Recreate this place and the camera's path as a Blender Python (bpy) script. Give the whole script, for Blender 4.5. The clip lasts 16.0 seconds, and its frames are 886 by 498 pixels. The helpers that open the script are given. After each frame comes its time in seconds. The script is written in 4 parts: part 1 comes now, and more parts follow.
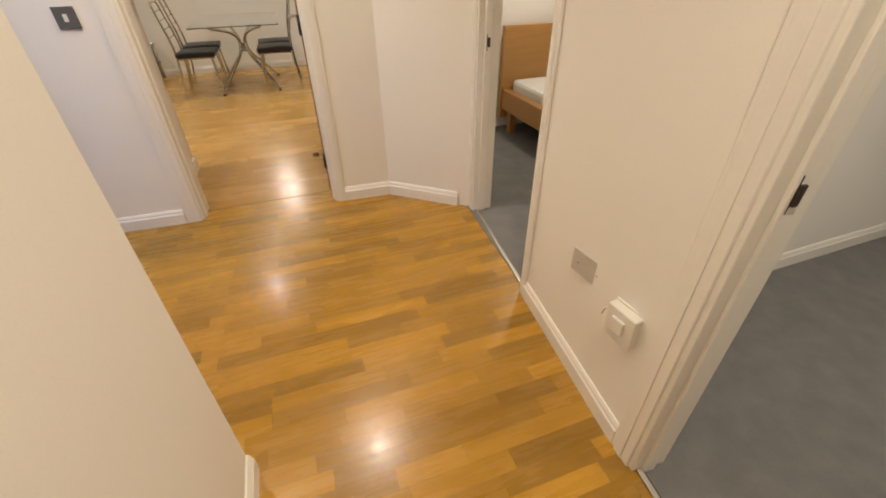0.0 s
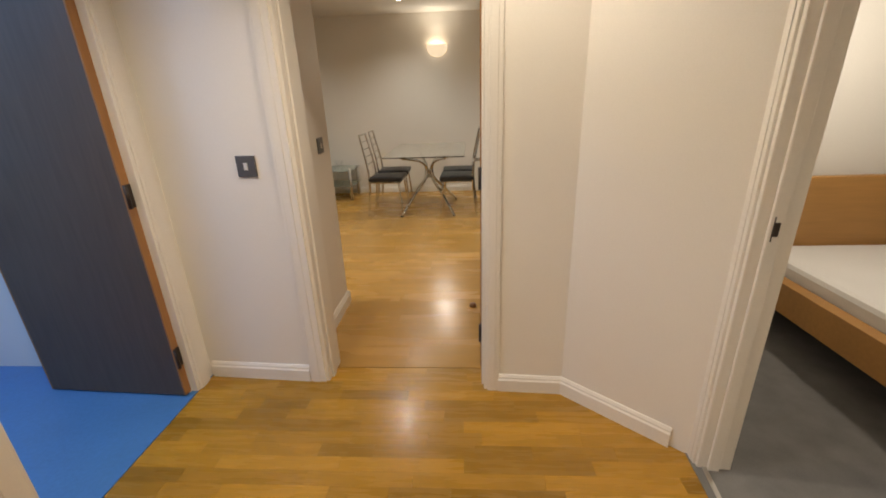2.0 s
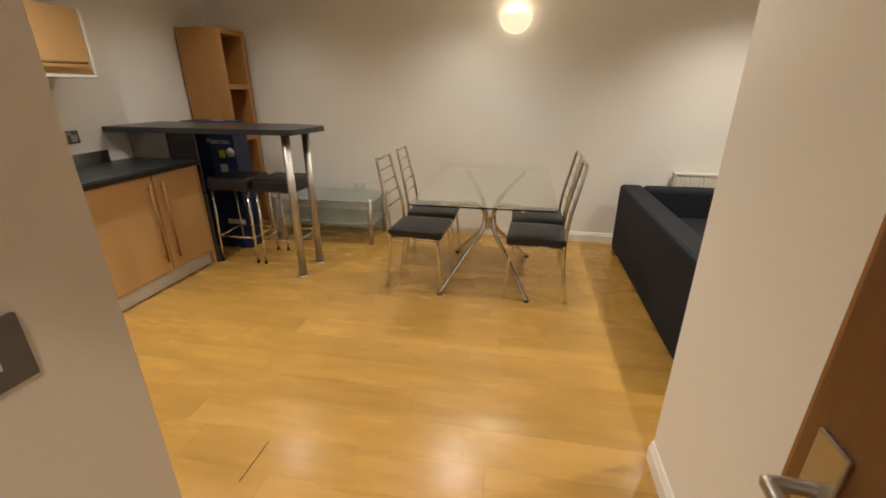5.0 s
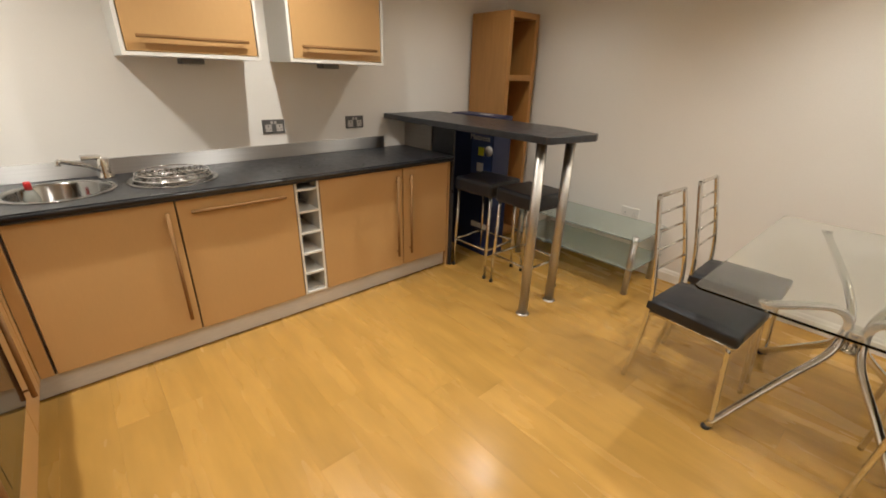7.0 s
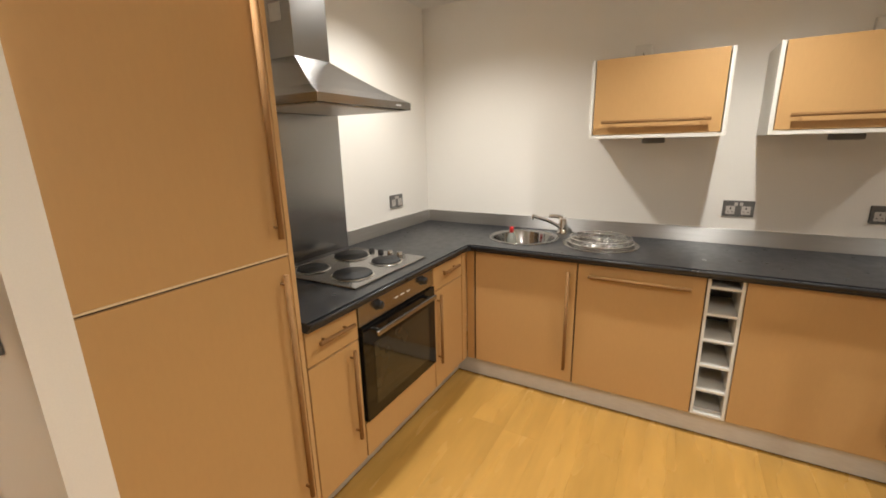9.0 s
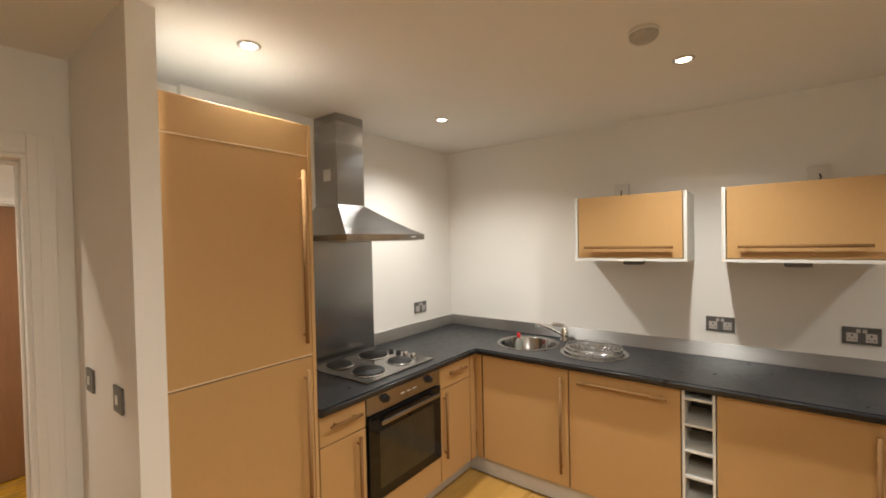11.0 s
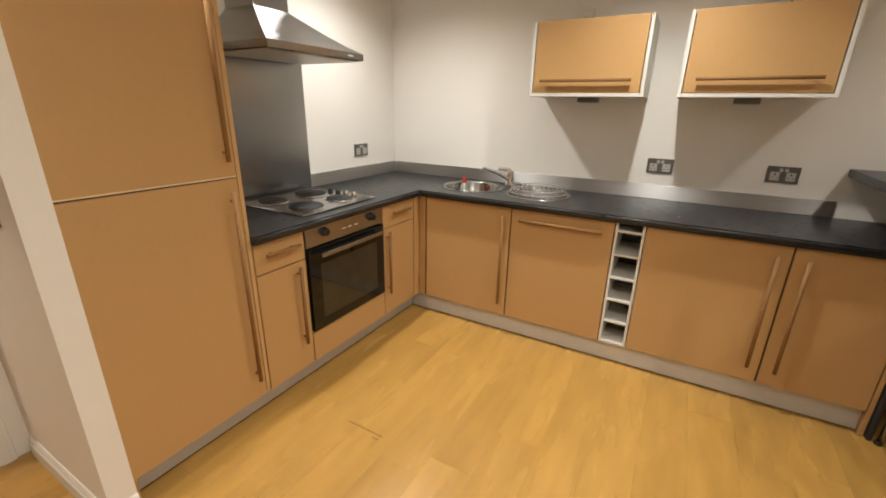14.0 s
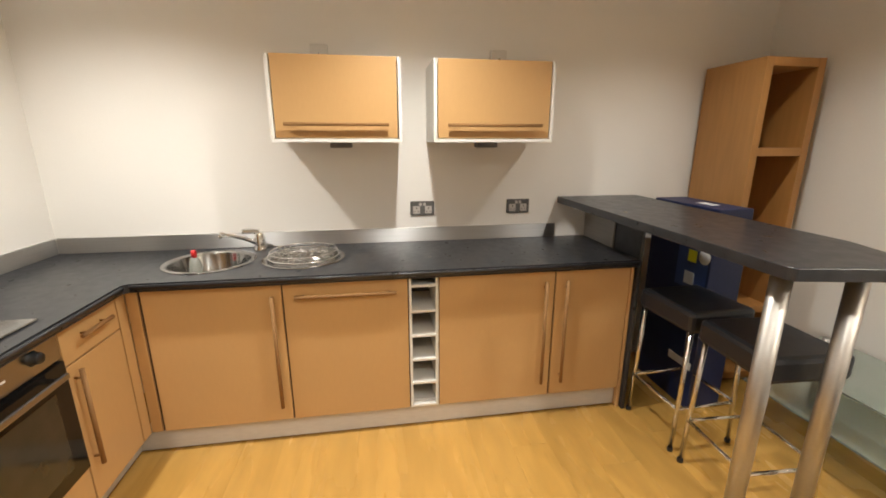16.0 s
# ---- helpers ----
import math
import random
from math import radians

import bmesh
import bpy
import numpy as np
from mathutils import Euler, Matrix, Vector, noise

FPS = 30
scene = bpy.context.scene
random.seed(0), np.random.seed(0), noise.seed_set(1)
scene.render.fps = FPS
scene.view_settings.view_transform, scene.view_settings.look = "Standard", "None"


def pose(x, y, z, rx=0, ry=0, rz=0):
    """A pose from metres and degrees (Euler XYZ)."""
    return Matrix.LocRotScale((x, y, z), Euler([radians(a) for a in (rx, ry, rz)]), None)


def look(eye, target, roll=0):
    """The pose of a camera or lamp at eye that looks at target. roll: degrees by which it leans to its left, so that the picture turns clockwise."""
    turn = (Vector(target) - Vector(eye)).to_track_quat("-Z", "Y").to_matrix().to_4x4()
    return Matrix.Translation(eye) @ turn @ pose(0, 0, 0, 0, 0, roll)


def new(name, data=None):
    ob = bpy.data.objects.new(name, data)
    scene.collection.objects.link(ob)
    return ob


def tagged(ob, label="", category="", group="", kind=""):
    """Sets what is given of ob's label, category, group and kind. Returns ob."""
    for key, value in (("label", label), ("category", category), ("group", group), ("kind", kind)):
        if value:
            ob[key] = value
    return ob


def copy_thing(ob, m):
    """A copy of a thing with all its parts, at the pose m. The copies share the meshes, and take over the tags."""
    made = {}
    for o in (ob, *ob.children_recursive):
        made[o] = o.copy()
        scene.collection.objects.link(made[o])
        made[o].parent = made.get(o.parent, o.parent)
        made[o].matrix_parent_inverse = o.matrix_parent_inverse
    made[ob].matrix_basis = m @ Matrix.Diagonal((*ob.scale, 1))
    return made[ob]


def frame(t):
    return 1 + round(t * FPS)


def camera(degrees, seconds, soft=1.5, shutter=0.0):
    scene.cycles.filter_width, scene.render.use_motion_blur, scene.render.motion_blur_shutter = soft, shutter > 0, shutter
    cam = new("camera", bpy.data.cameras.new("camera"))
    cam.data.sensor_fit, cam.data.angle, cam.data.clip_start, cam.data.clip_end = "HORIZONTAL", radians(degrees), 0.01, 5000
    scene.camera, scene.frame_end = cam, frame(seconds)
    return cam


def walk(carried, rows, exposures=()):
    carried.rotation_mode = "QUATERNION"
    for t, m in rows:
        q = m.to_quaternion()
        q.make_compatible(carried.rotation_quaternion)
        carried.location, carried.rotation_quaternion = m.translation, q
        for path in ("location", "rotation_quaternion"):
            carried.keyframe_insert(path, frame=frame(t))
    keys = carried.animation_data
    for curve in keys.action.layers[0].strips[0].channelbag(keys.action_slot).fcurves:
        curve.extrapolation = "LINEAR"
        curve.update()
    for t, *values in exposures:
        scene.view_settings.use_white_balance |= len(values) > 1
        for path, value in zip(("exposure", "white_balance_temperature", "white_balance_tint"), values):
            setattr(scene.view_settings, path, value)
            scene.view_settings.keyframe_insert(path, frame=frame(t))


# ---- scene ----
cam = camera(94.0, 16.0, soft=1.8)
PATH = [
    (0, (3.35, -2.87, 1.325), (3.893, -1.331, 0.169), -0.9),
    (0.5, (3.381, -2.886, 1.435), (3.815, -1.087, 0.675), -1.3),
    (1, (3.391, -2.777, 1.453), (3.671, -0.892, 0.845), -2.0),
    (1.5, (3.407, -2.415, 1.424), (3.516, -0.53, 0.764), -2.0),
    (2, (3.421, -2.024, 1.381), (3.3, -0.154, 0.682), -2.0),
    (2.5, (3.345, -1.659, 1.407), (3.087, 0.225, 0.789), -1.2),
    (3, (3.259, -1.29, 1.444), (2.987, 0.608, 0.874), -1.2),
    (3.2, (3.229, -1.105, 1.402), (2.916, 0.771, 0.782), -10.1),
    (5.3, (3.135, 0.239, 1.427), (2.768, 2.064, 0.695), 1.0),
    (5.5, (3.09, 0.302, 1.42), (2.696, 2.119, 0.684), 1.0),
    (6, (2.994, 0.51, 1.436), (2.419, 2.272, 0.685), 0.8),
    (6.5, (2.887, 0.714, 1.442), (1.959, 2.305, 0.664), 0.9),
    (7, (2.883, 0.947, 1.447), (1.507, 2.175, 0.672), 1.6),
    (7.5, (2.789, 1.097, 1.44), (1.08, 1.816, 0.69), 2.0),
    (7.6, (2.777, 1.059, 1.465), (1.034, 1.676, 0.703), 2.0),
    (8, (2.72, 1.312, 1.458), (0.86, 1.271, 0.725), 0.8),
    (8.5, (2.698, 1.508, 1.475), (0.933, 0.83, 0.823), -0.5),
    (9, (2.788, 1.671, 1.491), (1.103, 0.713, 0.996), -1.3),
    (9.5, (2.92, 1.846, 1.571), (1.286, 0.733, 1.271), -1.4),
    (10, (2.985, 2.045, 1.621), (1.387, 0.846, 1.518), -1.2),
    (10.2, (2.998, 2.099, 1.642), (1.408, 0.887, 1.611), -1.2),
    (12.3, (2.986, 2.175, 1.596), (1.365, 1.011, 1.467), -1.4),
    (12.5, (2.967, 2.174, 1.577), (1.348, 1.019, 1.365), -1.3),
    (13, (2.945, 2.157, 1.522), (1.33, 1.051, 1.108), -0.6),
    (13.5, (2.926, 2.123, 1.467), (1.306, 1.096, 0.9), 0.3),
    (14, (2.913, 2.09, 1.421), (1.264, 1.161, 0.774), 1.1),
    (14.5, (2.873, 2.007, 1.421), (1.154, 1.216, 0.773), 1.5),
    (15, (2.803, 1.884, 1.46), (0.978, 1.327, 0.861), 1.4),
    (15.5, (2.625, 1.767, 1.47), (0.709, 1.544, 0.942), 0.7),
    (16, (2.503, 1.71, 1.498), (0.591, 2.013, 0.996), -0.0),
]
EXPOSURES = [(0.0, -0.20, 6900, 10), (0.5, -0.58, 6800, 10), (1.0, -0.72, 6750, 10), (1.5, -0.6, 6700, 10), (2.0, -0.46, 6900, 10), (2.5, -0.56, 8300, 10), (3.0, -0.56, 8700, 10), (5.5, -0.10, 6600, 10), (6.5, -0.05, 6550, 10), (7.0, 0.12, 6550, 10), (8.0, 0.12, 6550, 10), (9.0, 0.15, 6500, 10), (10.0, 0.02, 6500, 10), (12.5, 0.05, 6450, 10), (14.5, 0.16, 6500, 10), (16.0, 0.48, 6450, 10)]
walk(cam, [(t, look(eye, target, roll)) for t, eye, target, roll in PATH], EXPOSURES)

# ---- light and exposure ----
world = bpy.data.worlds.new("world")
world.use_nodes = True
world.node_tree.nodes["Background"].inputs["Color"].default_value = (0.05, 0.07, 0.11, 1)
world.node_tree.nodes["Background"].inputs["Strength"].default_value = 0.1
scene.world = world
CEIL = 2.42
WARM, SOFT, COOL = (1.0, 0.88, 0.71), (1.0, 0.98, 0.92), (0.30, 0.52, 1.0)
# The last room spot is unseen, added to brighten the wall by the radiator.
ROOM_SPOTS = [(0.875, 0.557), (0.885, 1.905), (0.90, 3.30), (2.15, 0.585), (2.64, 2.05), (2.665, 3.36), (4.80, 2.05), (4.80, 3.36)]
# The last two hall spots are unseen, added to brighten the hall.
HALL_SPOTS = [(3.46, -0.68), (3.66, -2.75), (2.55, -1.25)]


def lamp(name, kind, where, watts, colour, **more):
    data = bpy.data.lights.new(name, kind)
    data.energy, data.color = watts, colour
    ob = new(name, data)
    ob.matrix_world = where
    if kind == "SPOT":
        data.spot_size, data.spot_blend, data.shadow_soft_size = radians(more.get("cone", 110)), more.get("blend", 0.6), more.get("size", 0.03)
    elif kind == "POINT":
        data.shadow_soft_size = more.get("size", 0.05)
    elif kind == "AREA":
        data.size = more.get("size", 0.5)
    return ob


ROOM_WATTS = (80, 80, 32, 64, 54, 58, 115, 100)
ROOM_CONES = (143, 140, 138, 135, 158, 136, 130, 130)
for (x, y), watts, cone in zip(ROOM_SPOTS, ROOM_WATTS, ROOM_CONES):
    lamp("downlight_lamp", "SPOT", pose(x, y, CEIL - 0.024), watts, SOFT, cone=cone, blend=1.0)
for x, y in HALL_SPOTS:
    lamp("downlight_lamp", "SPOT", pose(x, y, CEIL - 0.024), 70, WARM, cone=140, blend=0.9)
lamp("sconce_lamp", "SPOT", look((3.03, 4.10, 1.955), (3.0, 2.7, 0.7)), 50, (1.0, 0.92, 0.78), cone=125, blend=0.7, size=0.05)
lamp("sconce_uplight", "POINT", pose(3.03, 4.14, 2.025), 1.0, (1.0, 0.90, 0.74), size=0.04)
lamp("sconce_upward", "SPOT", look((3.03, 4.09, 2.025), (3.03, 3.35, 3.2)), 9, (1.0, 0.92, 0.78), cone=165, blend=0.8, size=0.05)
lamp("bedroom_lamp", "POINT", pose(5.36, -0.20, 1.79), 36, (1.0, 0.92, 0.80), size=0.06)
# Unseen area lights, added for the bathroom's cool glow and the side room.
lamp("bathroom_fill", "AREA", pose(1.0, -1.1, CEIL - 0.05), 30, COOL, size=0.5)
lamp("side_room_fill", "AREA", pose(5.6, -3.2, CEIL - 0.05), 26, (1.0, 0.93, 0.82), size=0.4)


# ---- materials ----
def nodes_of(m):
    m.use_nodes = True
    return m.node_tree.nodes, m.node_tree.links, m.node_tree.nodes["Principled BSDF"]


def mat(name, colour, rough=0.5, metal=0.0, vary=0.12, grain=40.0, stretch=(1, 1, 1), bump=0.0, patch=3.0, per_piece=0.0, rough_vary=0.1, coat=0.0, spec=0.5, knots=0.0):
    """Base colour with two scales of variation (patches and grain), uneven gloss and fine relief."""
    m = bpy.data.materials.new(name)
    n, l, b = nodes_of(m)
    co = n.new("ShaderNodeTexCoord")
    mp = n.new("ShaderNodeMapping")
    mp.inputs["Scale"].default_value = stretch
    src = co.outputs["Object"]
    if per_piece:
        info = n.new("ShaderNodeObjectInfo")
        sh = n.new("ShaderNodeVectorMath")
        sh.operation = "MULTIPLY_ADD"
        sh.inputs[1].default_value = (37.0, 53.0, 11.0)
        l.new(info.outputs["Random"], sh.inputs[0])
        l.new(src, sh.inputs[2])
        src = sh.outputs[0]
    l.new(src, mp.inputs["Vector"])
    fine, big = n.new("ShaderNodeTexNoise"), n.new("ShaderNodeTexNoise")
    fine.inputs["Scale"].default_value, fine.inputs["Detail"].default_value = grain, 6
    big.inputs["Scale"].default_value, big.inputs["Detail"].default_value = patch, 3
    l.new(mp.outputs[0], fine.inputs["Vector"])
    l.new(mp.outputs[0], big.inputs["Vector"])
    add = n.new("ShaderNodeMath")
    add.operation = "ADD"
    l.new(fine.outputs["Fac"], add.inputs[0])
    l.new(big.outputs["Fac"], add.inputs[1])
    rng = n.new("ShaderNodeMapRange")
    rng.inputs["From Min"].default_value, rng.inputs["From Max"].default_value = 0.6, 1.4
    rng.inputs["To Min"].default_value, rng.inputs["To Max"].default_value = 1 - vary, 1 + vary
    l.new(add.outputs[0], rng.inputs["Value"])
    out = rng.outputs[0]
    if per_piece:
        r2 = n.new("ShaderNodeMapRange")
        r2.inputs["To Min"].default_value, r2.inputs["To Max"].default_value = 1 - per_piece, 1 + per_piece
        l.new(info.outputs["Random"], r2.inputs["Value"])
        mul = n.new("ShaderNodeMath")
        mul.operation = "MULTIPLY"
        l.new(out, mul.inputs[0])
        l.new(r2.outputs[0], mul.inputs[1])
        out = mul.outputs[0]
    if knots:
        kn = n.new("ShaderNodeTexNoise")
        kn.inputs["Scale"].default_value, kn.inputs["Detail"].default_value = grain * 1.1, 2
        l.new(mp.outputs[0], kn.inputs["Vector"])
        kr = n.new("ShaderNodeMapRange")
        kr.inputs["From Min"].default_value, kr.inputs["From Max"].default_value = 0.66, 0.76
        kr.inputs["To Min"].default_value, kr.inputs["To Max"].default_value = 1.0, 1.0 - knots
        l.new(kn.outputs["Fac"], kr.inputs["Value"])
        km = n.new("ShaderNodeMath")
        km.operation = "MULTIPLY"
        l.new(out, km.inputs[0])
        l.new(kr.outputs[0], km.inputs[1])
        out = km.outputs[0]
    sc = n.new("ShaderNodeVectorMath")
    sc.operation = "SCALE"
    sc.inputs[0].default_value = colour
    l.new(out, sc.inputs["Scale"])
    l.new(sc.outputs[0], b.inputs["Base Color"])
    rr = n.new("ShaderNodeMapRange")
    rr.inputs["From Min"].default_value, rr.inputs["From Max"].default_value = 0.3, 0.7
    rr.inputs["To Min"].default_value, rr.inputs["To Max"].default_value = max(0.02, rough - rough_vary / 2), min(1, rough + rough_vary / 2)
    l.new(big.outputs["Fac"], rr.inputs["Value"])
    l.new(rr.outputs[0], b.inputs["Roughness"])
    b.inputs["Metallic"].default_value = metal
    b.inputs["Specular IOR Level"].default_value = spec
    b.inputs["Coat Weight"].default_value = coat
    b.inputs["Coat Roughness"].default_value = 0.12
    if bump:
        bp = n.new("ShaderNodeBump")
        bp.inputs["Strength"].default_value, bp.inputs["Distance"].default_value = bump, 0.002
        l.new(fine.outputs["Fac"], bp.inputs["Height"])
        l.new(bp.outputs[0], b.inputs["Normal"])
    return m


def glass(name, colour, rough=0.0):
    m = bpy.data.materials.new(name)
    n, l, b = nodes_of(m)
    b.inputs["Base Color"].default_value = (*colour, 1)
    b.inputs["Roughness"].default_value = rough
    b.inputs["Transmission Weight"].default_value = 1.0
    b.inputs["IOR"].default_value = 1.45
    return m


def glow(name, colour, power):
    m = bpy.data.materials.new(name)
    n, l, b = nodes_of(m)
    b.inputs["Base Color"].default_value = (*colour, 1)
    b.inputs["Emission Color"].default_value = (*colour, 1)
    b.inputs["Emission Strength"].default_value = power
    return m


M_WALL = mat("wall_paint", (0.82, 0.785, 0.73), 0.62, vary=0.03, grain=220, bump=0.12, patch=1.2)
M_CEIL = mat("ceiling_paint", (0.80, 0.775, 0.73), 0.75, vary=0.025, grain=200, bump=0.08, patch=1.0)
M_TRIM = mat("gloss_trim_paint", (0.82, 0.785, 0.73), 0.36, vary=0.03, grain=90, bump=0.03, patch=2.5)
M_PARQ = mat("oak_parquet", (0.365, 0.187, 0.019), 0.27, vary=0.10, grain=16, stretch=(1.0, 9.0, 4.0), patch=4.0, per_piece=0.29, bump=0.01, coat=0.08)
M_LAM = mat("laminate_floor", (0.455, 0.252, 0.060), 0.26, vary=0.19, grain=4.5, stretch=(0.7, 3.6, 2.0), patch=1.6, per_piece=0.05, bump=0.02, knots=0.14)
M_JOINT = mat("floor_underlay", (0.10, 0.05, 0.02), 0.8)
M_CARPET = mat("grey_carpet", (0.19, 0.186, 0.183), 0.95, vary=0.22, grain=420, bump=0.7, patch=9.0, spec=0.1)
M_BLUE = mat("blue_vinyl_tile", (0.06, 0.19, 0.44), 0.35, vary=0.12, grain=60, patch=4)
M_BEECH = mat("beech_veneer", (0.50, 0.298, 0.122), 0.38, vary=0.03, grain=90, stretch=(1.0, 1.0, 0.3), patch=1.2, rough_vary=0.06)
M_BEECH_H = mat("beech_handle", (0.27, 0.145, 0.060), 0.65, vary=0.08, grain=70, patch=4, spec=0.08)
M_OAK = mat("oak_veneer", (0.40, 0.195, 0.058), 0.42, vary=0.14, grain=45, stretch=(1.0, 1.0, 0.10), patch=1.7, bump=0.03)
M_OAK_X = mat("oak_veneer_long", (0.42, 0.215, 0.065), 0.42, vary=0.14, grain=45, stretch=(0.10, 1.0, 1.0), patch=1.7, bump=0.03)
M_DOOR = mat("walnut_door_veneer", (0.20, 0.092, 0.036), 0.40, vary=0.18, grain=50, stretch=(1.0, 1.0, 0.08), patch=1.4, bump=0.03)
# Door veneer darkened for the dim bluish light on the bathroom leaf.
M_DOOR_SHADED = mat("shaded_door_veneer", (0.105, 0.078, 0.058), 0.6, vary=0.2, grain=50, stretch=(1.0, 1.0, 0.08), patch=1.4, bump=0.03)
M_DOOR_EDGE = mat("door_lipping", (0.36, 0.17, 0.055), 0.42, vary=0.14, grain=50, stretch=(1, 1, 0.1), patch=2)
M_TOP = mat("black_laminate_worktop", (0.022, 0.023, 0.026), 0.32, vary=0.5, grain=500, patch=20, bump=0.03)
M_STEEL = mat("brushed_steel", (0.38, 0.375, 0.37), 0.25, 1.0, vary=0.08, grain=260, stretch=(0.05, 0.05, 1.0), patch=1.5, bump=0.03)
M_STEEL_U = mat("upstand_steel", (0.50, 0.485, 0.465), 0.46, 1.0, vary=0.10, grain=160, stretch=(0.02, 0.02, 1.0), patch=2.5, bump=0.02)
un, ul, ub = nodes_of(M_STEEL_U)
brush = un.new("ShaderNodeTangent")
brush.direction_type, brush.axis = "RADIAL", "Z"
ul.new(brush.outputs[0], ub.inputs["Tangent"])
ub.inputs["Anisotropic"].default_value, ub.inputs["Anisotropic Rotation"].default_value = 0.95, 0.25
M_STEEL_B = mat("sink_steel", (0.36, 0.355, 0.345), 0.16, 1.0, vary=0.06, grain=120, patch=4)
M_CHROME = mat("chrome", (0.72, 0.71, 0.69), 0.09, 1.0, vary=0.04, grain=60, patch=8, rough_vary=0.06)
M_SATIN = mat("satin_tube", (0.50, 0.475, 0.44), 0.42, 1.0, vary=0.06, grain=90, patch=6)
M_BLACKMETAL = mat("black_iron_plate", (0.025, 0.025, 0.026), 0.55, 0.3, vary=0.2, grain=120, patch=9, bump=0.06)
M_BLACK = mat("black_plastic", (0.014, 0.014, 0.015), 0.35, vary=0.15, grain=80, patch=6)
M_LEATHER = mat("black_leatherette", (0.010, 0.011, 0.014), 0.44, vary=0.25, grain=160, patch=6, bump=0.25)
M_SOFA = mat("dark_grey_fabric", (0.015, 0.016, 0.020), 0.85, vary=0.25, grain=380, patch=5, bump=0.5, spec=0.2)
M_WHITE = mat("white_melamine", (0.70, 0.68, 0.63), 0.42, vary=0.03, grain=90, patch=3)
M_PLASTIC = mat("white_plastic", (0.74, 0.71, 0.66), 0.35, vary=0.03, grain=90, patch=3)
M_RACK_SHADE = mat("rack_depth_shade", (0.10, 0.097, 0.095), 0.6, vary=0.08)
M_PLINTH = mat("grey_plinth", (0.56, 0.535, 0.50), 0.42, 0.1, vary=0.10, grain=90, stretch=(0.2, 0.2, 1), patch=2)
# Dark colour for the shade in unit gaps, and for open floor joints.
M_GAP_JOINT = mat("gap_shade_and_joint", (0.07, 0.04, 0.02), 0.9)
M_IRON = mat("dark_switch_metal", (0.15, 0.145, 0.14), 0.40, 0.6, vary=0.12, grain=80, patch=9)
M_OVEN = mat("oven_glass", (0.008, 0.0075, 0.007), 0.06, vary=0.1, grain=20, patch=3, rough_vary=0.03, spec=0.35)
M_GLASS = glass("clear_table_glass", (0.94, 0.985, 0.965))
M_TVGLASS = glass("frosted_green_glass", (0.84, 0.95, 0.90), 0.15)
M_TVGLASS.node_tree.nodes["Principled BSDF"].inputs["Transmission Weight"].default_value = 0.88
M_BULB = glow("lit_bulb", (1.0, 0.86, 0.66), 22.0)
M_SCONCE = glow("lit_opal_glass", (1.0, 0.84, 0.62), 0.95)
M_BOX = mat("blue_printed_card", (0.010, 0.018, 0.065), 0.5, vary=0.2, grain=60, patch=4)
M_PALE_GLINT = mat("pale_edge_highlight", (0.80, 0.62, 0.40), 0.4, vary=0.05)
M_HINGE = mat("dark_bronze", (0.045, 0.032, 0.025), 0.5, 0.3, vary=0.2, grain=90, patch=9)
M_GREYPLATE = mat("greyed_plate", (0.50, 0.46, 0.42), 0.45, vary=0.06)
M_BOXP = mat("blue_print_panel", (0.035, 0.065, 0.19), 0.5, vary=0.15, grain=60, patch=5)
M_PRINT = mat("white_print", (0.62, 0.62, 0.62), 0.5, vary=0.05)
M_YELLOW = mat("yellow_sticker", (0.62, 0.62, 0.03), 0.5, vary=0.05)
M_RED = mat("red_plastic_cap", (0.55, 0.02, 0.02), 0.35, vary=0.05)
M_SOAP = mat("clear_soap_bottle", (0.22, 0.22, 0.19), 0.25, vary=0.1)
M_MATTRESS = mat("white_mattress_cloth", (0.76, 0.74, 0.72), 0.8, vary=0.04, grain=260, patch=5, bump=0.2)
M_SHADE = mat("grey_lamp_shade", (0.05, 0.05, 0.055), 0.5, vary=0.1)
M_RAD = mat("radiator_enamel", (0.70, 0.67, 0.60), 0.35, vary=0.03, grain=80, patch=3)


# ---- shape helpers ----
def bm_box(x0, x1, y0, y1, z0, z1, bevel=0.0, bm=None):
    bm = bm or bmesh.new()
    v = [bm.verts.new((x, y, z)) for z in (min(z0, z1), max(z0, z1)) for y in (min(y0, y1), max(y0, y1)) for x in (min(x0, x1), max(x0, x1))]
    quads = ((0, 2, 3, 1), (4, 5, 7, 6), (0, 1, 5, 4), (2, 6, 7, 3), (0, 4, 6, 2), (1, 3, 7, 5))
    f = [bm.faces.new([v[i] for i in q]) for q in quads]
    if bevel:
        bmesh.ops.bevel(bm, geom=list({e for q in f for e in q.edges}), offset=bevel, segments=2, affect="EDGES", profile=0.5)
    return bm


def bm_prism(outline, z0, z1, bevel=0.0, bm=None):
    """An upright prism on an outline of (x, y)."""
    bm = bm or bmesh.new()
    low = [bm.verts.new((x, y, z0)) for x, y in outline]
    f = bm.faces.new(low)
    top = bmesh.ops.extrude_face_region(bm, geom=[f])
    bmesh.ops.translate(bm, vec=(0, 0, z1 - z0), verts=[g for g in top["geom"] if isinstance(g, bmesh.types.BMVert)])
    bmesh.ops.recalc_face_normals(bm, faces=bm.faces)
    if bevel:
        bmesh.ops.bevel(bm, geom=list(bm.edges), offset=bevel, segments=2, affect="EDGES", profile=0.5)
    return bm


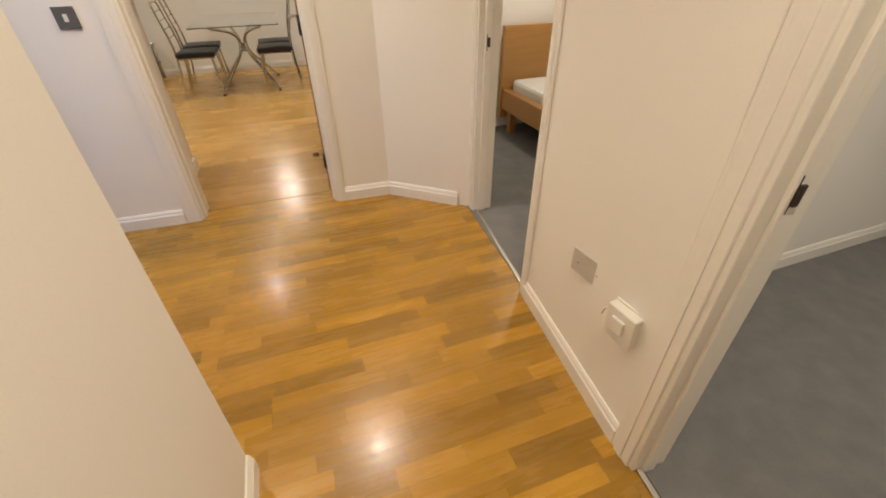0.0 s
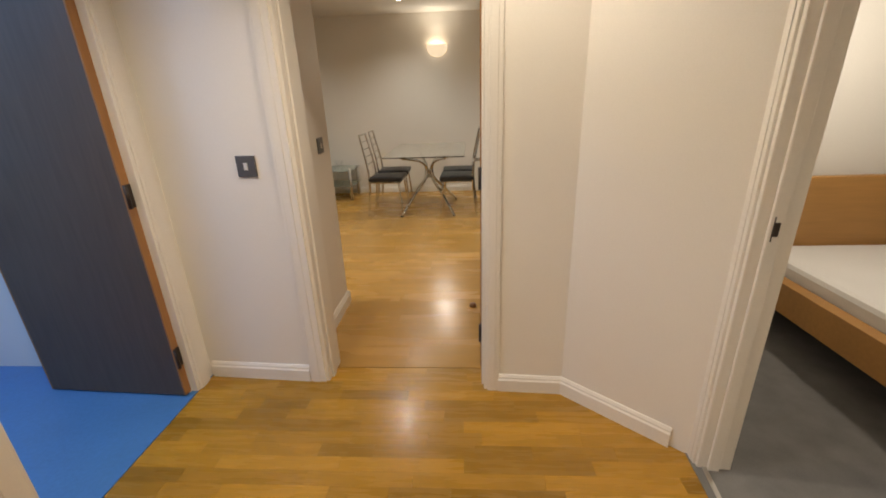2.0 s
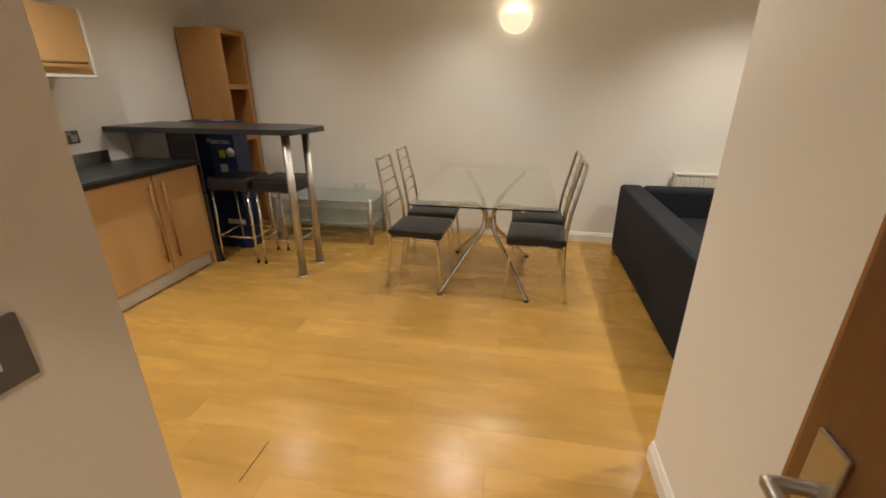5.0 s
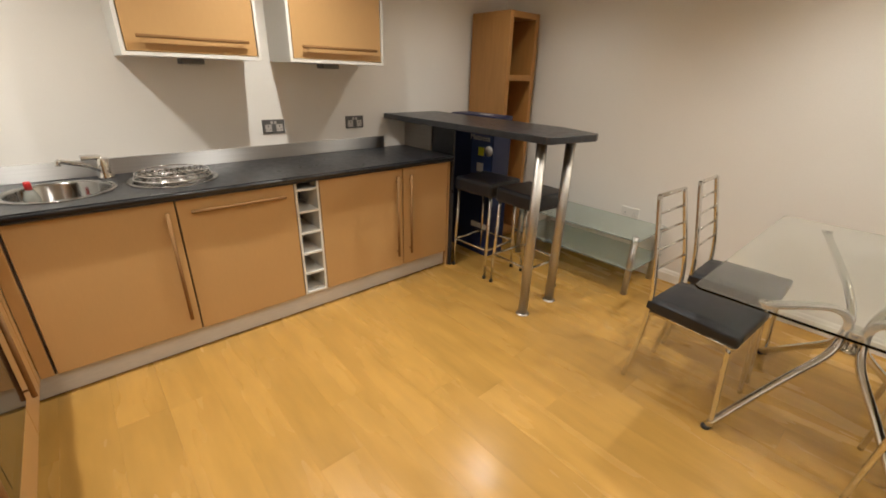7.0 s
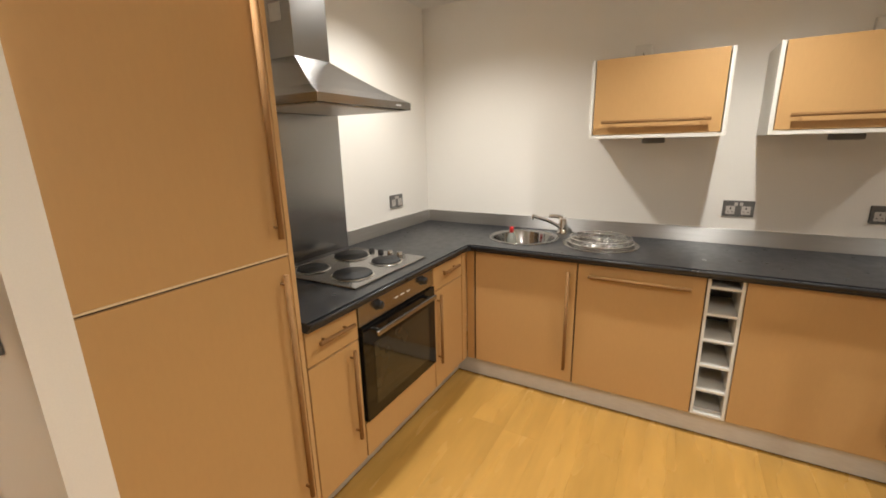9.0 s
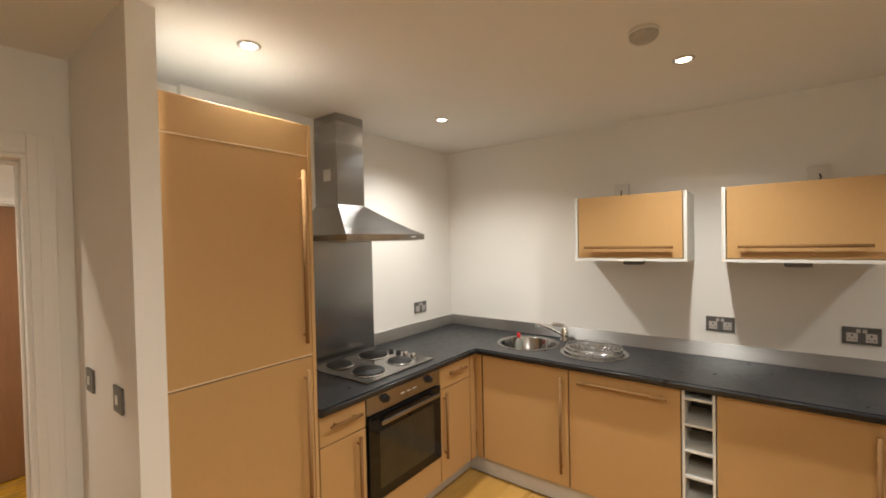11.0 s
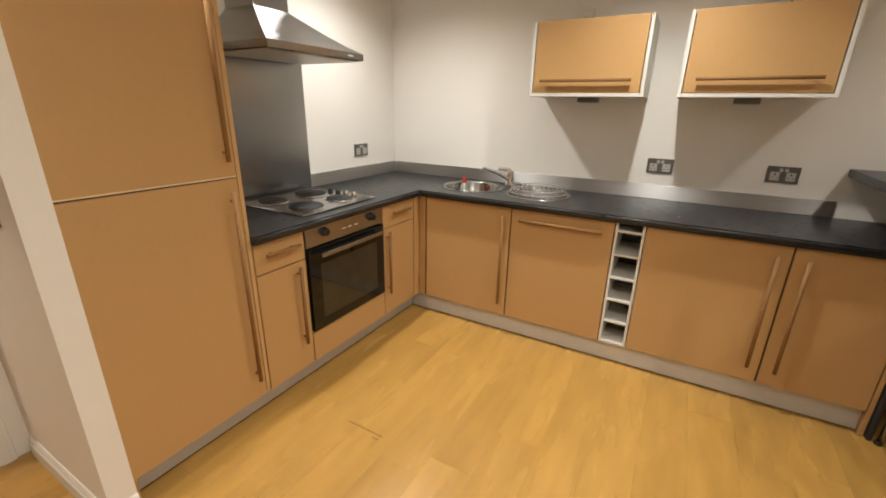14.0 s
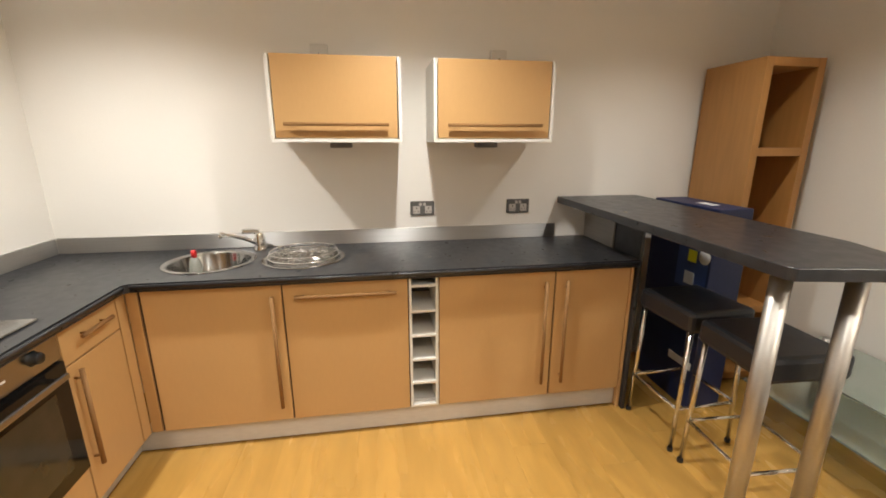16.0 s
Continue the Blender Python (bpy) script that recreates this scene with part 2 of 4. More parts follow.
def bm_lathe(profile, n=32, centre=(0, 0), bm=None, close=False):
    """Turns a profile of (radius, z) round an upright axis."""
    bm = bm or bmesh.new()
    rings = []
    for r, z in profile:
        if r < 1e-5:
            rings.append([bm.verts.new((centre[0], centre[1], z))])
        else:
            rings.append([bm.verts.new((centre[0] + r * math.cos(2 * math.pi * i / n), centre[1] + r * math.sin(2 * math.pi * i / n), z)) for i in range(n)])
    pairs = list(zip(rings, rings[1:]))
    if close:
        pairs.append((rings[-1], rings[0]))
    for a, b in pairs:
        for i in range(n):
            j = (i + 1) % n
            if len(a) == 1 and len(b) > 1:
                bm.faces.new((a[0], b[i], b[j]))
            elif len(b) == 1 and len(a) > 1:
                bm.faces.new((a[i], b[0], a[j]))
            elif len(a) > 1:
                bm.faces.new((a[i], b[i], b[j], a[j]))
    bmesh.ops.recalc_face_normals(bm, faces=bm.faces)
    for f in bm.faces:
        f.smooth = True
    return bm


def smooth_line(points, steps=6):
    """A rounded line through the points (Catmull-Rom)."""
    p = [Vector(q) for q in points]
    out = []
    for i in range(len(p) - 1):
        a, b, c, d = p[max(i - 1, 0)], p[i], p[i + 1], p[min(i + 2, len(p) - 1)]
        for k in range(steps):
            t = k / steps
            out.append(0.5 * (2 * b + (c - a) * t + (2 * a - 5 * b + 4 * c - d) * t * t + (3 * b - a - 3 * c + d) * t ** 3))
    return out + [p[-1]]


def bm_tube(points, radius, sides=10, bm=None, flat=1.0):
    """A tube along a line, with closed ends."""
    bm = bm or bmesh.new()
    p = [Vector(q) for q in points]
    up, rings = None, []
    for i, c in enumerate(p):
        d = (p[min(i + 1, len(p) - 1)] - p[max(i - 1, 0)]).normalized()
        if up is None:
            up = d.orthogonal().normalized()
        up = (up - d * up.dot(d)).normalized()
        side = d.cross(up)
        rings.append([bm.verts.new(c + radius * (math.cos(2 * math.pi * k / sides) * up + flat * math.sin(2 * math.pi * k / sides) * side)) for k in range(sides)])
    for a, b in zip(rings, rings[1:]):
        for k in range(sides):
            bm.faces.new((a[k], a[(k + 1) % sides], b[(k + 1) % sides], b[k])).smooth = True
    bm.faces.new(rings[0][::-1])
    bm.faces.new(rings[-1])
    return bm


def mesh_of(name, bm, material):
    data = bpy.data.meshes.new(name)
    bmesh.ops.recalc_face_normals(bm, faces=bm.faces)
    bm.to_mesh(data)
    bm.free()
    data.materials.append(material)
    return data


def part(name, bm, material, parent=None, label=""):
    ob = new(name, mesh_of(name, bm, material))
    ob.parent = parent
    if label:
        ob["label"] = label
    return ob


def thing(name, label, category, group="", at=(0, 0, 0), kind=""):
    ob = new(name)
    ob.empty_display_size = 0.1
    ob.location = at
    return tagged(ob, label, category, group, kind)


def structure(name, bm, material, label, category="wall"):
    return tagged(part(name, bm, material), label, category, kind="structure")


# ---- the large structure ----
def wall(name, p0, p1, thick, label, openings=(), z1=CEIL, material=None):
    """A wall whose face runs from p0 to p1, with its thickness to the right of that way; openings are (from, to, sill, head) along it."""
    bm = bmesh.new()
    a, b = Vector(p0), Vector(p1)
    d = (b - a).normalized()
    nrm = Vector((d.y, -d.x)) * thick
    length = (b - a).length

    def block(s0, s1, z0, zt):
        if s1 - s0 > 1e-4 and zt - z0 > 1e-4:
            q = [a + d * s0, a + d * s1, a + d * s1 + nrm, a + d * s0 + nrm]
            bm_prism([tuple(v) for v in q], z0, zt, bm=bm)
    s = 0.0
    for s0, s1, sill, head in sorted(openings):
        block(s, s0, 0, z1)
        block(s0, s1, 0, sill)
        block(s0, s1, head, z1)
        s = s1
    block(s, length, 0, z1)
    return structure(name, bm, material or M_WALL, label)


SCY = 4.22                     # the wall with the sconce
HEAD = 2.02
LP, LQ = (2.03, -0.232), (3.862, -0.350)      # hall face of the wall with the living room door
def along(p, q, s):
    d = (Vector(q) - Vector(p)).normalized()
    return tuple(Vector(p) + d * s)
BED0, RD1 = (4.298, -0.755), (4.031, -3.23)
RD0, BED1 = along(RD1, BED0, 0.805), along(RD1, BED0, 1.664)

wall("wall_kitchen_side", (0, -0.04), (0, SCY + 0.1), -0.12, "white painted kitchen wall behind the cupboards")
wall("wall_sconce", (0, SCY), (6.6, SCY), -0.12, "white painted living room wall with a lit wall lamp")
wall("wall_living_right", (6.6, SCY), (6.6, 1.54), -0.12, "plain white painted living room wall")
wall("wall_living_back", (6.6, 1.545), (3.767, 1.545), -0.12, "plain white painted living room wall")
wall("wall_passage_right", (3.765, 1.545), (3.765, -0.06), -0.10, "cream painted passage wall beside the open door")
wall("wall_passage_left", (2.555, -0.10), (2.555, 0.60), -0.083, "cream painted passage wall with two switches")
wall("wall_cooker", (-0.12, -0.04), (2.16, -0.04), 0.13, "white painted kitchen wall behind the cooker")
# the hall's wall with the living room door runs at a slight slant
wall("wall_hall_end", LQ, LP, 0.155, "cream painted hall wall round the living room doorway", [(0.350, 1.193, 0, HEAD)])
wall("wall_hall_slant", (4.326, -0.748), (3.862, -0.350), 0.12, "cream painted slanting hall wall")
wall("wall_hall_bedroom", RD1, BED0, 0.11, "cream painted hall wall with two doorways",
     [(0.0, 0.805, 0, HEAD), ((Vector(BED1) - Vector(RD1)).length, (Vector(BED0) - Vector(RD1)).length, 0, HEAD)])
wall("wall_hall_right_back", (3.97, -4.6), RD1, 0.11, "cream painted hall wall")
wall("wall_hall_near", (2.997, -2.035), (2.997, -4.6), 0.12, "cream painted hall wall ending in a corner")
wall("wall_hall_cupboard", (2.03, -2.035), (2.877, -2.035), 0.12, "cream painted hall wall round a cupboard door", [(0.06, 0.80, 0, 1.99)])
wall("wall_bathroom", (2.03, -0.23), (2.03, -2.155), 0.10, "cream painted hall wall round the bathroom doorway", [(0.115, 0.92, 0, HEAD)])
wall("wall_hall_behind", (2.997, -4.6), (3.97, -4.6), 0.12, "cream painted wall at the hall's end")
wall("wall_bathroom_left", (0.1, -2.1), (0.1, -0.17), -0.12, "plain bathroom wall")
wall("wall_bathroom_back", (1.93, -2.1), (0.1, -2.1), -0.12, "plain bathroom wall")
wall("wall_bedroom_far", (4.28, 0.62), (8.2, 0.62), -0.12, "pale painted bedroom wall behind the bed")
wall("wall_bedroom_left", (4.40, -0.66), (4.40, 0.62), -0.12, "pale painted bedroom wall")
wall("wall_bedroom_right", (8.2, 0.62), (8.2, -4.6), -0.12, "pale painted bedroom wall")
wall("wall_between_rooms", (4.33, -1.87), (8.2, -1.87), -0.12, "pale painted wall between two rooms")
wall("wall_side_room_back", (8.2, -4.6), (4.05, -4.6), -0.12, "pale painted room wall")
structure("ceiling", bm_box(-0.2, 8.4, -4.8, 4.5, CEIL, CEIL + 0.12), M_CEIL, "white painted flat ceiling", "ceiling")
structure("ground", bm_box(-0.4, 8.6, -5.0, 4.7, -0.30, -0.012), M_JOINT, "dark subfloor under the boards", "floor")
structure("carpet_bedroom", bm_prism([(4.28, -0.72), (4.225, -1.60), (4.33, -1.87), (8.2, -1.87), (8.2, 0.62), (4.40, 0.62)], -0.012, 0.004), M_CARPET, "mid-grey fitted bedroom carpet", "carpet")
structure("carpet_side_room", bm_prism([(4.15, -2.44), (4.08, -3.28), (4.12, -4.6), (8.2, -4.6), (8.2, -1.87), (4.30, -1.87)], -0.011, 0.003), M_CARPET, "mid-grey fitted carpet", "carpet")
structure("floor_bathroom", bm_box(0.1, 2.032, -2.1, -0.17, -0.012, 0.002), M_BLUE, "blue bathroom floor covering", "floor")


def skirting(pts, label="white painted skirting board", h=0.092, d=0.016):
    """A moulded board along the foot of a wall, on the left of the way."""
    for p, q in zip(pts, pts[1:]):
        a, b = Vector(p), Vector(q)
        u = (b - a).normalized()
        nv = Vector((-u.y, u.x))
        prof = [(0, 0), (d, 0), (d, h - 0.028), (d - 0.005, h - 0.02), (d - 0.005, h - 0.012), (d - 0.011, h), (0, h)]
        bm = bmesh.new()
        ends = []
        for e, sgn in ((a, 1), (b, -1)):
            ends.append([bm.verts.new((e.x + nv.x * x, e.y + nv.y * x, z)) for x, z in prof])
        for i in range(len(prof)):
            j = (i + 1) % len(prof)
            bm.faces.new((ends[0][i], ends[0][j], ends[1][j], ends[1][i]))
        bm.faces.new(ends[0])
        bm.faces.new(ends[1][::-1])
        structure("baseboard", bm, M_TRIM, label, "skirting")


skirting([(3.765, -0.03), (3.765, 1.545), (6.6, 1.545)])
skirting([(6.6, SCY), (0.0, SCY)])
skirting([(2.555, 0.60), (2.555, -0.07)])
skirting([(2.472, 0.60), (2.571, 0.60)])
skirting([LQ, along(LQ, LP, 0.302)])
skirting([(4.235, -0.670), LQ])
skirting([along(LQ, LP, 1.27), (2.05, -0.231)])
skirting([along(RD0, BED1, 0.076), along(RD0, BED1, 0.845)])
skirting([(2.997, -2.035), (2.997, -4.6)])
skirting([(8.2, -1.87), (4.34, -1.87)])
skirting([(8.2, 0.62), (4.40, 0.62)])
skirting([(2.03, -1.25), (2.03, -2.02)])


def door_trim(name, p0, p1, depth, label, head=HEAD, both=True, widths=(0.075, 0.075)):
    """Lining, stops and moulded architrave of a doorway; the wall's depth lies to the right of the way from p0 to p1."""
    root = thing(name, label, "door frame", kind="structure")
    a, b = Vector(p0), Vector(p1)
    u = (b - a).normalized()
    nv = Vector((u.y, -u.x))
    L = (b - a).length

    def slab(s0, s1, t0, t1, z0, z1, nm, bev=0.003):
        q = [a + u * s0 + nv * t0, a + u * s1 + nv * t0, a + u * s1 + nv * t1, a + u * s0 + nv * t1]
        part(nm, bm_prism([tuple(v) for v in q], z0, z1, bev), M_TRIM, root)
    slab(0, 0.022, -0.004, depth + 0.004, 0, head - 0.022, "jamb")
    slab(L - 0.022, L, -0.004, depth + 0.004, 0, head - 0.022, "jamb")
    slab(0, L, -0.004, depth + 0.004, head - 0.022, head - 0.001, "head_lining")
    slab(0.022, 0.034, 0.03, 0.07, 0, head - 0.036, "stop")
    slab(L - 0.034, L - 0.022, 0.03, 0.07, 0, head - 0.036, "stop")
    slab(0.022, L - 0.022, 0.03, 0.07, head - 0.036, head - 0.023, "stop")
    faces = ((-0.013, -0.001), (depth + 0.001, depth + 0.013)) if both else ((-0.013, -0.001),)
    for t0, t1 in faces:
        for s0, s1, on in ((-widths[0], 0.006, 1), (L - 0.006, L + widths[1], 1)):
            if on:
                slab(s0, s1, t0, t1, 0, head + 0.075, "architrave")
                m = (s0 + s1) / 2
                slab(m - 0.010, m + min(0.026, (s1 - s0) * 0.35), t0 - 0.003 if t0 < 0 else t1, t0 if t0 < 0 else t1 + 0.003, 0, head + 0.06, "moulding", 0.002)
        slab(0.006, L - 0.006, t0, t1, head - 0.006, head + 0.075, "architrave")
        slab(0.006, L - 0.006, t0 - 0.003 if t0 < 0 else t1, t0 if t0 < 0 else t1 + 0.003, head + 0.02, head + 0.06, "moulding", 0.002)
    return root


door_trim("door_frame_living", along(LQ, LP, 0.350), along(LQ, LP, 1.193), 0.155, "cream gloss moulded frame of the living room doorway", widths=(0.05, 0.075))
door_trim("door_frame_bedroom", BED1, BED0, 0.11, "cream gloss moulded frame of the bedroom doorway", widths=(0.04, 0.05))
door_trim("door_frame_side_room", RD1, RD0, 0.11, "cream gloss moulded frame of the side room doorway")
door_trim("door_frame_bathroom", (2.03, -0.345), (2.03, -1.15), 0.10, "cream gloss moulded frame of the bathroom doorway")
door_trim("door_frame_cupboard", (2.09, -2.035), (2.83, -2.035), 0.12, "cream gloss frame of the cupboard door", 1.99, both=False)


# ---- doors ----
def door_leaf(name, label, width, height, where, hinges=True, face=M_DOOR):
    """A flush veneered leaf, hinged on its own z axis and running along +x, with lippings, lever handles and hinges."""
    root = thing(name, label, "door", kind="structure")
    part("panel", bm_box(0.008, width - 0.008, -0.02, 0.02, 0.006, height, 0.001), face, root)
    part("lipping", bm_box(width - 0.008, width, -0.02, 0.02, 0.006, height, 0.001), M_DOOR_EDGE, root, "lighter oak lipping")
    part("lipping", bm_box(0.0, 0.008, -0.02, 0.02, 0.006, height, 0.001), M_DOOR_EDGE, root, "lighter oak lipping")
    for sgn in (-1, 1):
        lever = bm_tube(smooth_line([(width - 0.06, sgn * 0.02, 1.0), (width - 0.06, sgn * 0.065, 1.0), (width - 0.075, sgn * 0.07, 1.0), (width - 0.18, sgn * 0.07, 1.0)], 5), 0.009)
        h = part("lever_handle", lever, M_SATIN, root, "satin metal lever handle")
        part("handle_plate", bm_box(width - 0.085, width - 0.035, sgn * 0.0202, sgn * 0.026, 0.93, 1.07, 0.002), M_SATIN, h)
    if hinges:
        for z in (0.22, 1.02, 1.80):
            bm = bm_tube([(-0.012, 0.02, z - 0.05), (-0.012, 0.02, z + 0.05)], 0.008)
            bm_box(-0.004, 0.0, -0.018, 0.018, z - 0.05, z + 0.05, bm=bm)
            part("hinge", bm, M_HINGE, root, "dark metal butt hinge")
    root.matrix_world = where
    return root


hx, hy = along(LQ, LP, 0.376)
door_leaf("door_living", "brown veneered flush door standing open into the room", 0.755, 1.985, pose(hx + 0.012, hy + 0.165, 0.004, 0, 0, 87))
door_leaf("door_bathroom", "veneered flush door with oak edges, darkened as in shade, open into the bathroom", 0.755, 1.985, pose(2.0, -0.39, 0.004, 0, 0, 177), face=M_DOOR_SHADED)
door_leaf("door_cupboard", "brown veneered flush cupboard door, shut", 0.69, 1.96, pose(2.115, -2.095, 0.004), hinges=False)
for name, p, w in (("bedroom", BED0, -93), ("side_room", RD0, -95)):
    d = Vector(p)
    bm = bm_box(-0.0015, 0.0015, -0.012, 0.012, -0.040, 0.040, 0.001)
    bm_box(-0.008, 0.001, -0.005, 0.010, -0.022, 0.022, 0.002, bm)
    keep = part("strike_plate", bm, M_HINGE)
    tagged(keep, "dark metal strike plate let into the door jamb", "strike plate")
    keep.matrix_world = pose(d.x + 0.047, d.y - 0.0365, 0.97, 0, 0, 93)
for p, q in ((BED1, BED0), (RD1, RD0)):
    a, b = Vector(p), Vector(q)
    bm = bm_prism([tuple(a + Vector((0.01, 0.02))), tuple(a + Vector((0.028, 0.02))), tuple(b + Vector((0.028, -0.02))), tuple(b + Vector((0.01, -0.02)))], 0.004, 0.009, 0.002)
    structure("threshold", bm, M_SATIN, "narrow metal carpet threshold strip", "threshold")


# ---- fixtures of the walls and ceiling ----
def downlight(x, y, z=CEIL):
    root = thing("ceiling_spotlight", "lit recessed round ceiling spotlight with metal ring", "spotlight", "recessed ceiling spotlights", (x, y, z))
    part("ring", bm_lathe([(0.030, 0.0), (0.030, -0.004), (0.036, -0.008), (0.043, -0.004), (0.045, 0.0)], 28), M_SATIN, root, "satin metal ring")
    part("bulb", bm_lathe([(0.0, -0.008), (0.016, -0.0075), (0.025, -0.005), (0.029, -0.0005)], 24), M_BULB, root, "glowing bulb")
    return root


# Fittings are also put at the added, unseen spots.
for x, y in ROOM_SPOTS + HALL_SPOTS:
    downlight(x, y)


def plate(name, label, category, where, w, h, material, kind):
    """A wall plate facing -y in its own axes: 'rocker' one white rocker, 'double' a double socket, 'blank' two screws."""
    root = thing(name, label, category, "wall plates")
    part("face_plate", bm_box(-w / 2, w / 2, -0.009, -0.0005, -h / 2, h / 2, 0.002), material, root)
    if kind == "rocker":
        part("rocker", bm_box(-0.009, 0.009, -0.013, -0.0092, -0.016, 0.016, 0.002), M_PLASTIC, root, "white rocker")
    if kind == "double":
        for sx in (-1, 1):
            out = part("outlet", bm_box(sx * 0.036 - 0.021, sx * 0.036 + 0.021, -0.0105, -0.0092, -0.032, 0.014, 0.0006), M_GREYPLATE if material is M_IRON else M_PLASTIC, root, "pale socket insert")
            holes = bm_box(sx * 0.036 - 0.003, sx * 0.036 + 0.003, -0.0112, -0.0106, -0.004, 0.006)
            bm_box(sx * 0.036 - 0.014, sx * 0.036 - 0.007, -0.0112, -0.0106, -0.020, -0.016, bm=holes)
            bm_box(sx * 0.036 + 0.007, sx * 0.036 + 0.014, -0.0112, -0.0106, -0.020, -0.016, bm=holes)
            part("pin_holes", holes, M_BLACK, out)
            part("rocker", bm_box(sx * 0.012 - 0.008, sx * 0.012 + 0.008, -0.0125, -0.0092, 0.016, 0.034, 0.001), M_GREYPLATE if material is M_IRON else M_PLASTIC, root, "pale rocker")
    if kind == "blank":
        for sx in (-1, 1):
            bm = bm_lathe([(0, 0.003), (0.004, 0.003), (0.005, 0)], 12)
            ob = part("screw", bm, M_SATIN, root)
            ob.matrix_local = pose(sx * 0.045, -0.009, 0, 90)
    root.matrix_world = where
    return root


plate("socket", "dark metal double socket above the worktop", "socket", pose(0.434, -0.04, 1.108, 0, 0, 180), 0.146, 0.088, M_IRON, "double")
plate("socket", "dark metal double socket above the worktop", "socket", pose(0.0, 1.978, 1.105, 0, 0, 90), 0.146, 0.088, M_IRON, "double")
plate("socket", "dark metal double socket above the worktop", "socket", pose(0.0, 2.585, 1.106, 0, 0, 90), 0.146, 0.088, M_IRON, "double")
plate("socket", "white double socket low on the wall", "socket", pose(1.485, SCY, 0.46, 0, 0, 0), 0.146, 0.088, M_PLASTIC, "double")
plate("light_switch", "square dark metal light switch with a white rocker", "switch", pose(2.465, -0.2605, 1.118, 0, 0, -3.7), 0.088, 0.09, M_IRON, "rocker")
plate("light_switch", "square dark metal light switch with a white rocker", "switch", pose(2.555, 0.425, 1.125, 0, 0, 90), 0.088, 0.09, M_IRON, "rocker")
plate("light_switch", "square dark metal light switch on the passage wall", "switch", pose(2.555, 0.085, 1.128, 0, 0, 90), 0.088, 0.09, M_IRON, "rocker")
plate("blank_plate", "white double blanking plate low on the hall wall", "wall plate", pose(4.163, -2.018, 0.478, 0, 0, -83.8), 0.146, 0.088, M_GREYPLATE, "blank")
ob = plate("phone_socket", "white surface-mounted phone socket box", "wall box", pose(4.138, -2.245, 0.452, 0, 0, -83.8), 0.105, 0.115, M_PLASTIC, "plain")
part("box_body", bm_box(-0.05, 0.05, -0.042, -0.0095, -0.055, 0.055, 0.004), M_PLASTIC, ob)
part("plug", bm_box(-0.022, 0.022, -0.052, -0.0425, -0.02, 0.03, 0.003), M_PLASTIC, ob)
part("lead", bm_tube(smooth_line([(-0.05, -0.02, 0.02), (-0.075, -0.015, 0.0), (-0.09, -0.006, -0.04)]), 0.003, 6), M_PLASTIC, ob)
for y in (1.430, 2.424):
    root = thing("junction_box", "small white box on the wall above a cupboard", "wall box", "boxes above the cupboards")
    part("body", bm_box(0.0, 0.035, y - 0.045, y + 0.045, 1.920, 2.002, 0.004), mat("grey_box_plastic", (0.70, 0.66, 0.60), 0.5, vary=0.04), root)
    part("lead", bm_tube(smooth_line([(0.036, y, 1.955), (0.05, y + 0.004, 1.94), (0.055, y, 1.915)]), 0.004, 6), M_BLACK, root)

ALARM = (1.27, 1.82)
root = thing("smoke_alarm", "round white smoke alarm on the ceiling", "smoke alarm", at=(ALARM[0], ALARM[1], CEIL))
part("base", bm_lathe([(0.0, 0.0), (0.055, 0.0), (0.055, -0.012), (0.0, -0.012)], 28), M_PLASTIC, root)
part("dome", bm_lathe([(0.052, -0.0125), (0.050, -0.026), (0.036, -0.038), (0.0, -0.042)], 28), mat("greyed_plastic", (0.45, 0.42, 0.38), 0.45, vary=0.15, grain=60), root, "greyed slotted dome")
root = thing("door_stop", "small dark rubber door stop on the floor", "door stop", at=(3.45, 0.53, 0.0))
part("dome", bm_lathe([(0.0, 0.024), (0.014, 0.023), (0.022, 0.018), (0.025, 0.008), (0.025, 0.0)], 20), M_DOOR, root)

# wall lamp
root = thing("wall_lamp", "lit half-bowl white glass wall lamp", "wall lamp")
bm = bmesh.new()
prof = [(0.118, 2.020), (0.122, 2.015), (0.119, 1.975), (0.105, 1.935), (0.078, 1.900), (0.04, 1.880), (0.0, 1.875)]
cols = []
for i in range(25):
    a = math.pi + math.pi * i / 24
    cols.append([bm.verts.new((3.03 + r * math.cos(a) * 1.12, SCY - 0.004 + r * math.sin(a) * 0.95, z)) for r, z in prof[:-1]])
tip = bm.verts.new((3.03, SCY - 0.004, 1.875))
for p, q in zip(cols, cols[1:]):
    for j in range(len(prof) - 2):
        bm.faces.new((p[j], q[j], q[j + 1], p[j + 1])).smooth = True
    bm.faces.new((p[-1], q[-1], tip)).smooth = True
part("bowl", bm, M_SCONCE, root, "glowing opal glass bowl").visible_shadow = False
part("back_plate", bm_box(2.96, 3.10, SCY - 0.010, SCY, 1.905, 2.005, 0.003), M_WHITE, root)


# ---- kitchen ----
def handle_bar(bm_axis, p, length, parent, off):
    """A slim bar handle on two posts; bm_axis is 'x', 'y' or 'z', off the way out from the door."""
    a = Vector(p)
    u = {"x": Vector((1, 0, 0)), "y": Vector((0, 1, 0)), "z": Vector((0, 0, 1))}[bm_axis]
    o = Vector(off)
    bm = bm_tube([a - u * length / 2 + o * 0.028, a + u * length / 2 + o * 0.028], 0.0085, 12)
    for s in (-1, 1):
        b = a + u * s * (length / 2 - 0.035)
        bm_tube([b, b + o * 0.028], 0.0045, 8, bm)
    return part("handle", bm, M_BEECH_H, parent, "slim beech-toned bar handle")


FX = 0.582
Z0, Z1 = 0.130, 0.852
OUTX, OUTY = (1, 0, 0), (0, 1, 0)


